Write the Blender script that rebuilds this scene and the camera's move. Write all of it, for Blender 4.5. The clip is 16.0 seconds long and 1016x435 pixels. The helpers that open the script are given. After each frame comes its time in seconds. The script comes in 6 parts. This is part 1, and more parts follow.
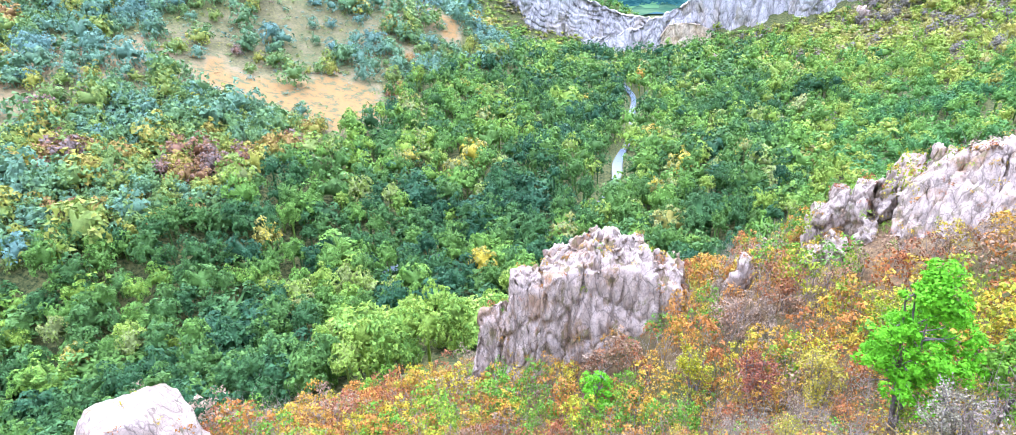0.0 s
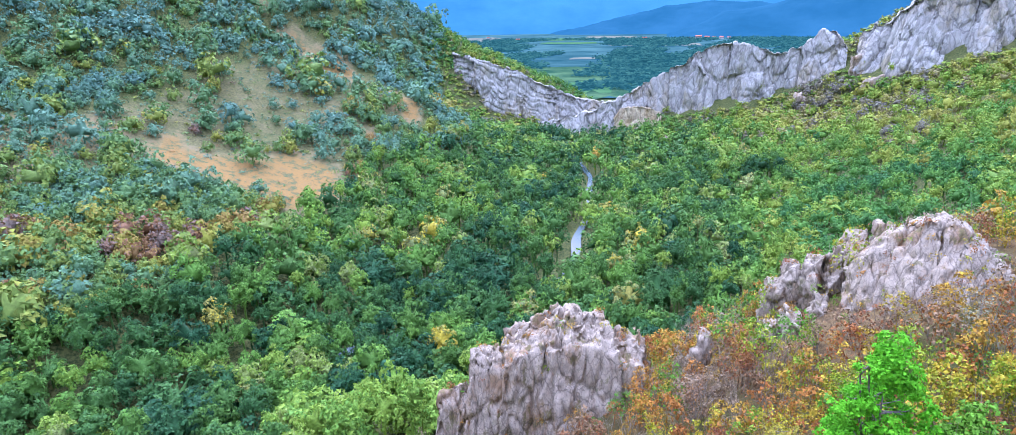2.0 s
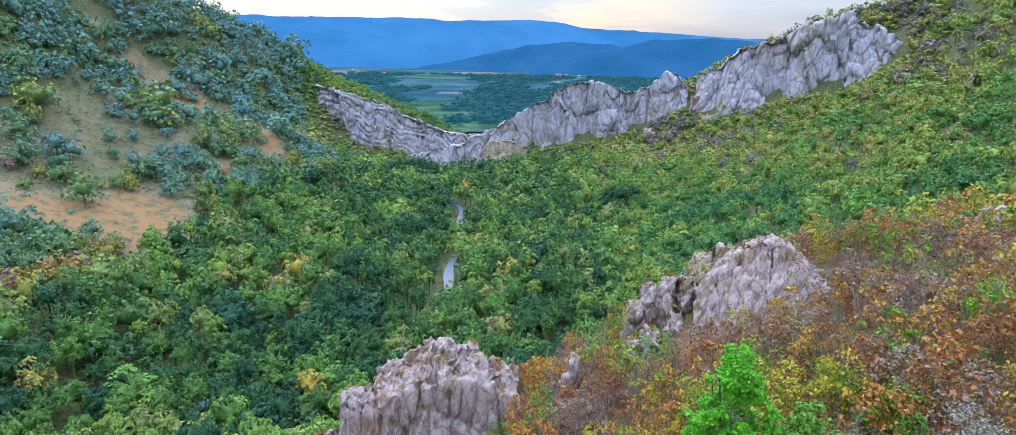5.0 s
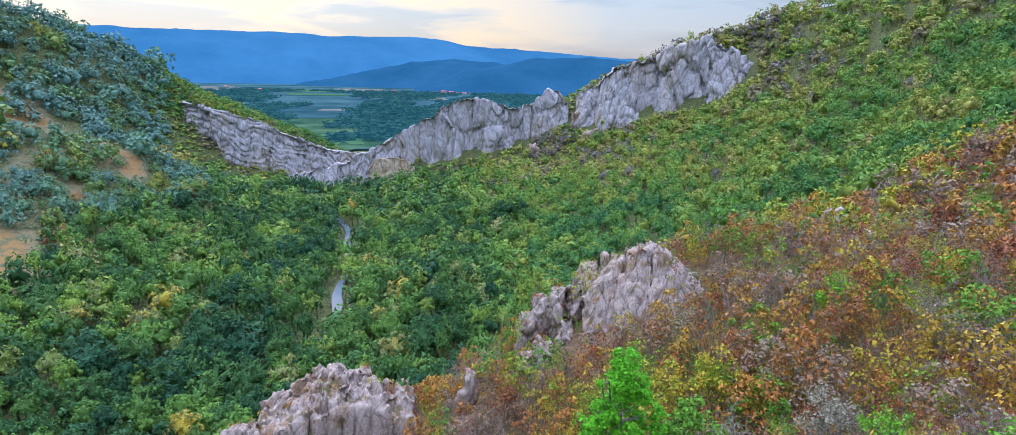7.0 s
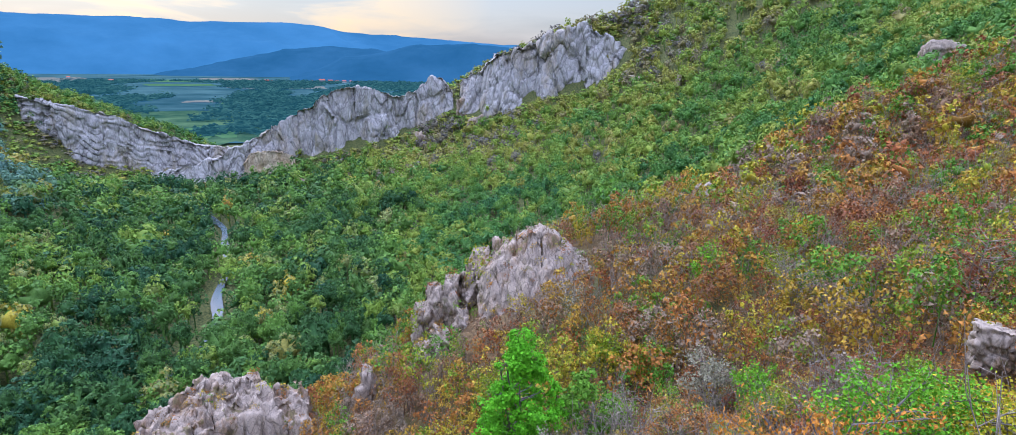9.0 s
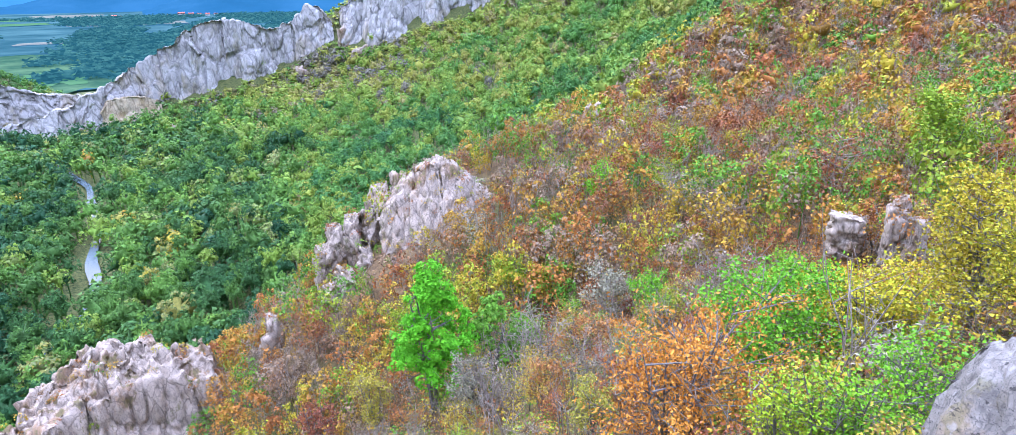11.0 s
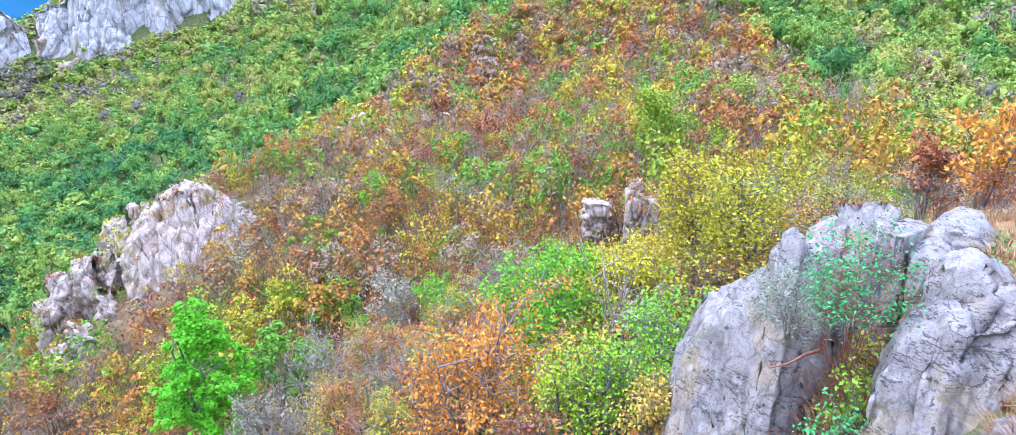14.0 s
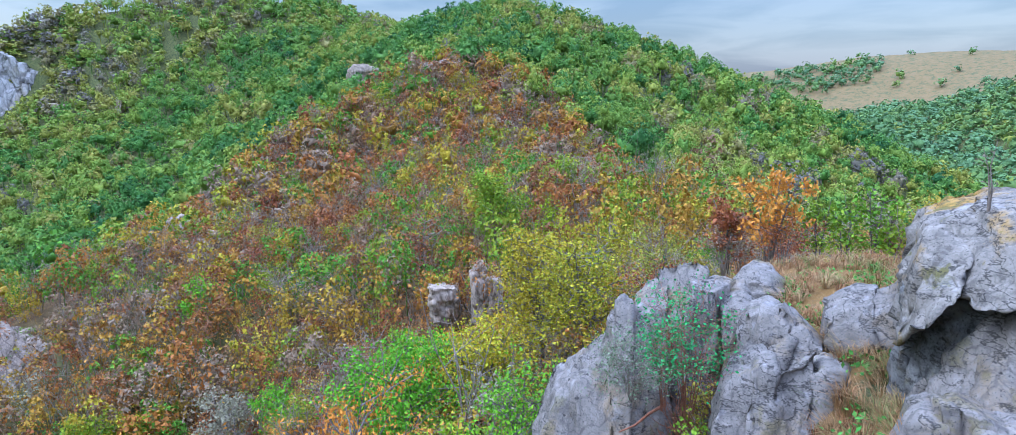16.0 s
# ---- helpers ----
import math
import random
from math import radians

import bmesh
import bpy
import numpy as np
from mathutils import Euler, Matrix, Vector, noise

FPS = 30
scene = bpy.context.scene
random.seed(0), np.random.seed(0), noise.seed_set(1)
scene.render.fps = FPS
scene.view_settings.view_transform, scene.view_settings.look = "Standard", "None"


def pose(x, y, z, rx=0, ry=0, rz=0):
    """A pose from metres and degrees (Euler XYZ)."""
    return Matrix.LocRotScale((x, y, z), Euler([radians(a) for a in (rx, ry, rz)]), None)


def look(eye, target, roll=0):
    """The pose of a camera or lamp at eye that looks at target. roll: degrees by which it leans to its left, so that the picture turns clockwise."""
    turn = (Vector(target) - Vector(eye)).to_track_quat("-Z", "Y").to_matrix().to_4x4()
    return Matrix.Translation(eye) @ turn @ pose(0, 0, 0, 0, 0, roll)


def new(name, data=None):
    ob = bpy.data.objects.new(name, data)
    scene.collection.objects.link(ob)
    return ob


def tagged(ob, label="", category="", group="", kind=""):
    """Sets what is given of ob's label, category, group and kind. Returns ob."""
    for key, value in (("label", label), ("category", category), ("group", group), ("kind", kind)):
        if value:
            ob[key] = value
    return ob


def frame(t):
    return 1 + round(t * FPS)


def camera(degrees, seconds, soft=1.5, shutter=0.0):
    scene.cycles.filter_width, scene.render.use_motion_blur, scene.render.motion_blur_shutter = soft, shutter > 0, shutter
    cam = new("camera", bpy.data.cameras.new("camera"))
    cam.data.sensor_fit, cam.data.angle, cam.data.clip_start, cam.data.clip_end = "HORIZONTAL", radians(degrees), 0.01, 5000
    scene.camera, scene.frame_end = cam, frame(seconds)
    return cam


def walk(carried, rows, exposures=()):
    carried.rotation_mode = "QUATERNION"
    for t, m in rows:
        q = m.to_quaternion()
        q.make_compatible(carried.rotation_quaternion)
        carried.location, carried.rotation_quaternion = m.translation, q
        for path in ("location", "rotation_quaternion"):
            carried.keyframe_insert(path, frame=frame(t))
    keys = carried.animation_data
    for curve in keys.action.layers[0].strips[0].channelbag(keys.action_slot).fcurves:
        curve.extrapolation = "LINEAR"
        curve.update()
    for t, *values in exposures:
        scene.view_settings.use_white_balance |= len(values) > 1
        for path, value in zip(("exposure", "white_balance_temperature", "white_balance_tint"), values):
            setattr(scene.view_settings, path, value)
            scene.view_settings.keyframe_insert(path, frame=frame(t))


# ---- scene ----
# ---------------------------------------------------------------- camera
EYE = (0.0, 0.0, 78.0)
cam = camera(80.40, 16.0, soft=0.6)
walk(cam, [
    (0.0, pose(-0.071, 0.136, 77.927, 64.606, 1.840, 26.862)),
    (0.5, pose(-0.070, 0.139, 77.932, 66.563, 1.665, 25.979)),
    (1.0, pose(-0.068, 0.143, 77.938, 68.533, 1.425, 25.085)),
    (1.5, pose(-0.066, 0.146, 77.943, 70.438, 1.088, 24.101)),
    (2.0, pose(-0.064, 0.148, 77.947, 71.877, 0.845, 23.177)),
    (2.5, pose(-0.061, 0.150, 77.950, 72.771, 0.564, 22.057)),
    (3.0, pose(-0.057, 0.153, 77.951, 73.250, 0.094, 20.412)),
    (3.5, pose(-0.051, 0.155, 77.952, 73.687, -0.300, 18.381)),
    (4.0, pose(-0.045, 0.157, 77.954, 74.138, -0.623, 16.030)),
    (6.5, pose(-0.008, 0.165, 77.960, 76.346, -1.450, 3.112)),
    (7.0, pose(0.000, 0.166, 77.961, 76.786, -1.519, 0.357)),
    (7.5, pose(0.009, 0.165, 77.962, 77.041, -1.618, -2.618)),
    (8.0, pose(0.016, 0.165, 77.962, 77.130, -1.578, -5.343)),
    (8.5, pose(0.024, 0.164, 77.961, 76.822, -1.326, -7.865)),
    (9.0, pose(0.031, 0.162, 77.958, 75.824, -1.027, -10.450)),
    (11.5, pose(0.062, 0.145, 77.936, 67.959, 0.774, -23.679)),
    (12.0, pose(0.069, 0.141, 77.934, 67.195, 0.715, -26.432)),
    (12.5, pose(0.076, 0.137, 77.933, 66.804, 0.500, -29.311)),
    (13.0, pose(0.085, 0.132, 77.934, 67.116, 0.148, -32.814)),
    (13.5, pose(0.096, 0.125, 77.937, 68.286, -0.327, -37.524)),
    (14.0, pose(0.109, 0.117, 77.942, 69.994, -0.468, -42.845)),
    (14.5, pose(0.120, 0.108, 77.947, 71.728, -0.365, -48.062)),
    (15.0, pose(0.129, 0.100, 77.953, 73.817, 0.074, -52.430)),
    (15.5, pose(0.136, 0.094, 77.959, 75.946, 0.431, -55.560)),
    (16.0, pose(0.142, 0.087, 77.965, 78.128, 0.425, -58.404)),
], exposures=[(0.0, 1.68, 5420, 18), (1.3, 1.62, 5300, 19), (2.1, 0.96, 5100, 17), (3.5, 0.68, 5100, 17), (6.5, 0.33, 5170, 16), (9.2, 0.34, 5300, 16),
              (11.3, 1.20, 5140, 17), (14.3, 1.32, 5040, 15), (15.2, 0.97, 4840, 11), (16.0, 0.50, 4840, 9)])

# ---------------------------------------------------------------- light
SUN_AZ, SUN_EL = -35.0, 38.0
world = bpy.data.worlds.new("overcast_evening_sky")
scene.world = world
world.use_nodes = True


def sky_nodes(nt):
    n, l = nt.nodes, nt.links
    n.clear()
    out = n.new("ShaderNodeOutputWorld")
    sky = n.new("ShaderNodeTexSky")
    sky.sky_type, sky.sun_disc = "NISHITA", False
    sky.sun_elevation, sky.sun_rotation = radians(SUN_EL), radians(SUN_AZ)
    sky.air_density, sky.dust_density = 1.6, 1.5
    co = n.new("ShaderNodeTexCoord")
    mp = n.new("ShaderNodeMapping")
    mp.inputs["Scale"].default_value = (1.3, 1.3, 7.5)
    l.new(co.outputs["Generated"], mp.inputs["Vector"])
    cl = n.new("ShaderNodeTexNoise")
    cl.inputs["Scale"].default_value, cl.inputs["Detail"].default_value = 3.4, 7.0
    cl.inputs["Distortion"].default_value = 0.4
    l.new(mp.outputs["Vector"], cl.inputs["Vector"])
    # grey-blue to white cloud deck
    deck = n.new("ShaderNodeValToRGB")
    deck.color_ramp.elements[0].position, deck.color_ramp.elements[0].color = 0.40, (0.27, 0.31, 0.44, 1)
    deck.color_ramp.elements[1].position, deck.color_ramp.elements[1].color = 0.60, (0.54, 0.53, 0.60, 1)
    l.new(cl.outputs["Fac"], deck.inputs["Fac"])
    # warm gap in the clouds above the far mountains
    dot = n.new("ShaderNodeVectorMath")
    dot.operation = "DOT_PRODUCT"
    a, e = radians(-17), radians(6)
    dot.inputs[1].default_value = (math.sin(a) * math.cos(e), math.cos(a) * math.cos(e), math.sin(e))
    l.new(co.outputs["Generated"], dot.inputs[0])
    warm = n.new("ShaderNodeMapRange")
    warm.inputs["From Min"].default_value, warm.inputs["From Max"].default_value = 0.90, 0.985
    l.new(dot.outputs["Value"], warm.inputs["Value"])
    br = n.new("ShaderNodeMapRange")
    br.inputs["From Min"].default_value, br.inputs["From Max"].default_value = 0.45, 0.60
    l.new(cl.outputs["Fac"], br.inputs["Value"])
    mul = n.new("ShaderNodeMath")
    mul.operation = "MULTIPLY"
    l.new(warm.outputs["Result"], mul.inputs[0])
    l.new(br.outputs["Result"], mul.inputs[1])
    glow = n.new("ShaderNodeMix")
    glow.data_type = "RGBA"
    glow.inputs["B"].default_value = (1.28, 0.74, 0.32, 1)
    l.new(mul.outputs["Value"], glow.inputs["Factor"])
    l.new(deck.outputs["Color"], glow.inputs["A"])
    b1 = n.new("ShaderNodeBackground")
    b1.inputs["Strength"].default_value = 0.05
    l.new(sky.outputs["Color"], b1.inputs["Color"])
    b2 = n.new("ShaderNodeBackground")
    # an overcast sky is several times brighter overhead than at the horizon
    sep = n.new("ShaderNodeSeparateXYZ")
    l.new(co.outputs["Generated"], sep.inputs[0])
    high = n.new("ShaderNodeMapRange")
    high.interpolation_type = "SMOOTHSTEP"
    for key, w in zip(("From Min", "From Max", "To Min", "To Max"), (0.15, 0.95, 0.41, 5.4)):
        high.inputs[key].default_value = w
    l.new(sep.outputs["Z"], high.inputs["Value"])
    l.new(high.outputs["Result"], b2.inputs["Strength"])
    l.new(glow.outputs["Result"], b2.inputs["Color"])
    add = n.new("ShaderNodeAddShader")
    l.new(b1.outputs[0], add.inputs[0])
    l.new(b2.outputs[0], add.inputs[1])
    l.new(add.outputs[0], out.inputs["Surface"])


sky_nodes(world.node_tree)
sun = new("sun", bpy.data.lights.new("sun", "SUN"))
sun.data.energy, sun.data.angle, sun.data.color = 1.5, radians(25), (1.0, 0.95, 0.88)
_a, _e = radians(SUN_AZ), radians(SUN_EL)
sun.matrix_world = look((60 * math.sin(_a), 60 * math.cos(_a), 78 + 80 * math.tan(_e)), (0, 0, 78))

# ---------------------------------------------------------------- arithmetic


def lattice(ix, iy, iz, seed):
    h = (ix * 374761393 + iy * 668265263 + iz * 1440670441 + seed * 974634777) & 0xFFFFFFFF
    h = ((h ^ (h >> 13)) * 1274126177) & 0xFFFFFFFF
    return ((h ^ (h >> 16)) & 0xFFFF) / 65535.0


def vnoise(p, seed=0):
    """Smooth value noise of points (n, 3), from -1 to 1."""
    i = np.floor(p).astype(np.int64)
    f = p - i
    f = f * f * (3 - 2 * f)
    r = 0
    for dx in (0, 1):
        for dy in (0, 1):
            for dz in (0, 1):
                w = (f[:, 0] if dx else 1 - f[:, 0]) * (f[:, 1] if dy else 1 - f[:, 1]) * (f[:, 2] if dz else 1 - f[:, 2])
                r = r + w * lattice(i[:, 0] + dx, i[:, 1] + dy, i[:, 2] + dz, seed)
    return 2 * r - 1


def fbm(p, octaves=4, seed=0, ridged=False):
    r, a, tot = 0, 1.0, 0
    for k in range(octaves):
        v = vnoise(p * 2.03 ** k + 17.3 * k, seed + k)
        r = r + a * (1 - 2 * np.abs(v) if ridged else v)
        tot += a
        a *= 0.5
    return r / tot


def cells(p, seed=0):
    """Distance to the nearest and to the second nearest random cell point, a random number of the cell, and the height of its tilted facet."""
    i = np.floor(p).astype(np.int64)
    d1, d2, idn = np.full(len(p), 9.0), np.full(len(p), 9.0), np.zeros(len(p))
    tilt = np.zeros(len(p))
    for dx in (-1, 0, 1):
        for dy in (-1, 0, 1):
            for dz in (-1, 0, 1):
                j = i + (dx, dy, dz)
                u = np.stack([lattice(j[:, 0], j[:, 1], j[:, 2], seed + s) for s in (1, 2, 3)], 1)
                q = p - j - u
                d = np.linalg.norm(q, axis=1)
                near = d < d1
                d2 = np.where(near, d1, np.minimum(d2, d))
                idn = np.where(near, lattice(j[:, 0], j[:, 1], j[:, 2], seed + 9), idn)
                tilt = np.where(near, (q * (u[:, [1, 2, 0]] - 0.5)).sum(1), tilt)
                d1 = np.where(near, d, d1)
    return d1, d2, idn, tilt


def polar(az, el, d):
    """The place at a bearing and an elevation from the viewpoint, d metres off over the ground."""
    a = radians(az)
    return (d * math.sin(a), d * math.cos(a), EYE[2] + d * math.tan(radians(el)))


def curve_at(line, az):
    """Elevation and distance of a line of (az, el, d) at a bearing."""
    a = np.array(line)
    return np.interp(az, a[:, 0], a[:, 1]), np.interp(az, a[:, 0], a[:, 2])


# ---------------------------------------------------------------- the lie of the land: bearing, elevation, distance
RIVER = [(-100, -32, 122), (-75, -31.6, 127), (-50, -30.5, 133), (-36, -29, 140), (-24, -27, 153), (-18.6, -25.2, 166),
         (-16.6, -22, 193), (-16.6, -20.3, 211), (-15.2, -17.5, 247), (-15.5, -15.9, 274), (-15.3, -14.4, 304),
         (-17.5, -12.2, 361), (-16.5, -10.2, 434), (-14.5, -8.9, 498), (-15, -7.4, 600)]
LEFT_CREST = [(-100, 5, 420), (-80, 6, 420), (-66, 6.4, 430), (-52, 6, 455), (-45, 5, 470), (-39.3, 3.7, 485), (-35.7, 2.6, 500),
              (-31.8, 0.9, 515), (-29.6, -0.5, 520), (-27.5, -1.9, 520), (-24.7, -3.2, 518), (-21.6, -4.5, 515), (-17.6, -6.2, 510)]
LEFT_SLOPE = [(-74, -26, 148), (-72, -20.6, 165), (-68.6, -11.7, 235), (-66, -3.8, 335), (-60, -19.5, 172), (-56, -17.5, 190),
              (-59, -8, 280), (-45, -15.8, 232), (-46, -9.6, 305), (-52.9, -12.3, 245), (-41.4, -1.9, 415), (-38, -4.9, 385),
              (-31.4, -7.4, 360), (-33, -10.5, 320), (-30, -12, 310), (-26, -10.5, 375), (-27, -8.0, 432), (-24, -9.2, 436), (-20, -9.8, 436), (-16, -10.0, 440)]
RIGHT_CREST = [(-8.4, -5.4, 462), (-5.4, -3.6, 455), (0.7, -3.6, 445), (4.9, -2.4, 438), (9.5, 0.6, 430), (12.3, 1.6, 425),
               (15.6, 2.9, 415), (18.2, 3.9, 410), (22.7, 5.1, 400), (26.9, 6.2, 390), (34, 7.6, 370), (42.4, 7.0, 350), (50, 4.5, 335)]
RIGHT_SLOPE = [(-10.3, -9.6, 412), (-5.4, -9.0, 398), (-0.4, -8.0, 390), (3, -6.4, 388), (8.6, -4.6, 378), (12.6, -3.3, 368),
               (18, -2.2, 360), (0, -11, 330), (10, -8, 310), (20, -4.5, 300), (30, -0.5, 290), (38, 2.5, 275),
               (0, -16, 235), (12, -13, 220), (22, -9.5, 210), (32, -5, 210), (40, 0, 215)]
RIGHT_FOOT = [(-12, -17.5, 240), (-8, -19.5, 205), (-2, -21.5, 168), (8, -20.8, 148), (15, -18.5, 142), (21, -16.2, 142), (30, -13, 146),
              (37, -6.5, 155), (43, -2, 165)]
SPUR = [(-31, -41.5, 55), (-22, -37.5, 58), (-15, -34, 60), (-8.5, -32, 59), (-3.9, -30.6, 59), (2, -26.5, 62), (7.7, -21.6, 66),
        (14.9, -17.2, 70), (21.2, -14.6, 76), (29.5, -12.2, 84), (32.2, -10.6, 90), (36, -7.5, 98), (39.3, -4.2, 106),
        (44.7, -1.6, 118), (47.7, 0.2, 125), (53.1, 2.0, 130)]
APRON = [(-95, -40, 36), (-80, -39.5, 38), (-68, -38.5, 41), (-58, -41, 46), (-45, -42, 51)]
VALLEY = [(-90, -36, 96), (-68, -37, 95), (-55, -37, 97), (-40, -37, 98), (-28, -36, 102), (-15, -33, 112), (-6, -31, 118),
          (-60, -26, 148), (-45, -25, 160), (-30, -21, 195), (-24, -16.5, 255), (-22, -13, 320), (-20.5, -10.8, 390), (-12.5, -12, 350)]
GULLY = [(-60, -46, 30), (-40, -47, 34), (-22, -45.5, 42), (-8, -43, 40), (2, -40, 38), (13, -36.5, 34), (20, -34, 34), (30, -35, 25), (35, -29, 36),
         (40, -42, 12), (47, -27, 32), (52, -21.5, 36), (56, -20.5, 35), (50, -33.5, 16), (66, -25, 17), (75, -18, 20), (82.5, -15.4, 17), (90, -14, 15)]
BOWL = [(15, -22.5, 55), (22, -18.5, 60), (30, -20, 50), (38, -14, 66), (44, -8, 88), (50.4, -9, 76), (57, -12, 58), (60, -2, 112),
        (66, -9.5, 66), (66, -1, 130), (75, -10, 52), (75, -4.5, 125)]
HILL_Q = [(50, 4.2, 200), (53.7, 5.6, 205), (58.5, 6.5, 208), (62.6, 5.8, 205), (68.5, 4.0, 200), (74.9, 1.2, 196), (79.9, -1.1, 192),
          (87.7, -4.2, 185), (92.5, -7, 180), (96, -9, 172), (104, -13, 165)]
EAST = [(80, -14, 60), (90, -20, 60), (98, -24, 55), (110, -22, 50), (88, -11, 110), (96, -17, 110), (104, -20, 110),
        (85, -7.5, 330), (95, -9.5, 330), (104, -9.5, 330), (92, -5.5, 480), (99, -5, 470), (86, -2.2, 700), (93, -1.2, 680), (99, 0, 640),
        (80, 0.2, 820), (87, 2.2, 880), (92, 2.4, 860), (98, 2.4, 840), (106, 2.6, 820), (75, 1.0, 1000)]
PLATFORM = [(0, -60, 9), (-40, -58, 10), (-80, -58, 9), (25, -56, 8), (40, -48, 6), (55, -50, 5.5), (60, -50, 6), (64, -46, 6.6), (72, -45, 6), (80, -42, 5.4), (84, -39, 5.5), (83, -26, 7.6), (88.5, -31, 5.6), (91, -22, 7.4),
            (84, -17.8, 11), (87, -21.5, 8.2), (95, -27, 5), (100, -24, 8), (120, -25, 6), (-120, -45, 6), (150, -25, 6), (180, -22, 8), (-150, -30, 8)]
BEHIND = [(130, -12, 60), (160, -5, 60), (-160, -4, 60), (-130, -20, 70), (130, 2, 250), (170, 4, 250), (-150, 4, 250), (-125, 2, 300),
          (130, 3, 1200), (180, 3, 1200), (-130, 3, 1200), (-90, 3, 900), (-60, 3, 1000)]
PLAIN_Z = -1.0
CONTROL = [polar(*p) + (p[0], p[2]) for line in (RIVER, LEFT_CREST, LEFT_SLOPE, RIGHT_CREST, RIGHT_SLOPE, RIGHT_FOOT, SPUR, APRON, VALLEY,
                                                GULLY, BOWL, HILL_Q, EAST, PLATFORM, BEHIND) for p in line]
for _az in (-40, -32, -25, -18, -10, -2, 6, 14, 22):
    for _d in (640, 800, 1300):
        if not (_d == 640 and not -30 < _az < 0):
            CONTROL.append((0, 0, PLAIN_Z, _az, _d))
for _az in range(-180, 180, 20):
    CONTROL.append((0, 0, PLAIN_Z, _az, 3000))
    CONTROL.append((0, 0, PLAIN_Z, _az, 4900))
for _az in range(-180, 180, 30):
    CONTROL.append((0, 0, EYE[2] - 1.65, _az, 0.7))


def fit_land():
    c = np.array(CONTROL)
    u, v, z = np.radians(c[:, 3]), np.log(c[:, 4]), c[:, 2]
    u = np.concatenate([u, u + 2 * np.pi, u - 2 * np.pi])
    v, z = np.tile(v, 3), np.tile(z, 3)
    keep = np.abs(u) < 1.35 * np.pi
    u, v, z = u[keep], v[keep], z[keep]
    r = np.hypot(u[:, None] - u, v[:, None] - v)
    k = np.sqrt(r * r + 0.03 ** 2)
    n = len(u)
    a = np.zeros((n + 1, n + 1))
    a[:n, :n], a[:n, n], a[n, :n] = k + 1e-4 * np.eye(n), 1, 1
    w = np.linalg.solve(a, np.append(z, 0))
    return u, v, w


LAND = fit_land()


def land(x, y, rough=True):
    """Height of the ground at arrays x, y."""
    x, y = np.atleast_1d(np.asarray(x, float)), np.atleast_1d(np.asarray(y, float))
    d = np.hypot(x, y).clip(0.5)
    u, v = np.arctan2(x, y), np.log(d)
    cu, cv, w = LAND
    z = np.empty(len(x))
    for s in range(0, len(x), 20000):
        e = slice(s, s + 20000)
        k = np.sqrt((u[e, None] - cu) ** 2 + (v[e, None] - cv) ** 2 + 0.03 ** 2)
        z[e] = k @ w[:-1] + w[-1]
    z = np.maximum(z, -1.2)
    if rough:
        p = np.stack([x, y, 0 * x], 1)
        hill = np.clip(z / 12, 0, 1) * np.clip((d - 2) / 30, 0, 1)
        z = z + hill * (np.clip(d * 0.006, 0, 2.5) * fbm(p / 31, 3, 5) + np.clip(d * 0.004, 0, 0.5) * fbm(p / 5.0, 3, 9))
    return z


def bearing(x, y):
    return np.degrees(np.arctan2(x, y))


# ---------------------------------------------------------------- materials


def material(name):
    m = bpy.data.materials.new(name)
    m.use_nodes = True
    n, l = m.node_tree.nodes, m.node_tree.links
    n.clear()
    return m, n, l


def ramp(n, l, source, stops):
    r = n.new("ShaderNodeValToRGB")
    e = r.color_ramp.elements
    while len(e) < len(stops):
        e.new(0.5)
    for k, (pos, col) in zip(e, stops):
        k.position, k.color = pos, (*col, 1)
    l.new(source, r.inputs["Fac"])
    return r.outputs["Color"]


def noise_node(n, l, vector, scale, detail=4.0, rough=0.6, distort=0.0):
    t = n.new("ShaderNodeTexNoise")
    t.inputs["Scale"].default_value, t.inputs["Detail"].default_value = scale, detail
    t.inputs["Roughness"].default_value, t.inputs["Distortion"].default_value = rough, distort
    l.new(vector, t.inputs["Vector"])
    return t.outputs["Fac"]


def mix_rgb(n, l, fac, a, b, mode="MIX"):
    m = n.new("ShaderNodeMix")
    m.data_type, m.blend_type = "RGBA", mode
    for key, v in (("Factor", fac), ("A", a), ("B", b)):
        if hasattr(v, "is_linked"):
            l.new(v, m.inputs[key])
        else:
            m.inputs[key].default_value = v if key == "Factor" else (*v, 1)
    return m.outputs["Result"]


def map_range(n, l, v, a, b, c=0.0, d=1.0):
    m = n.new("ShaderNodeMapRange")
    for key, w in zip(("From Min", "From Max", "To Min", "To Max"), (a, b, c, d)):
        m.inputs[key].default_value = w
    l.new(v, m.inputs["Value"])
    return m.outputs["Result"]


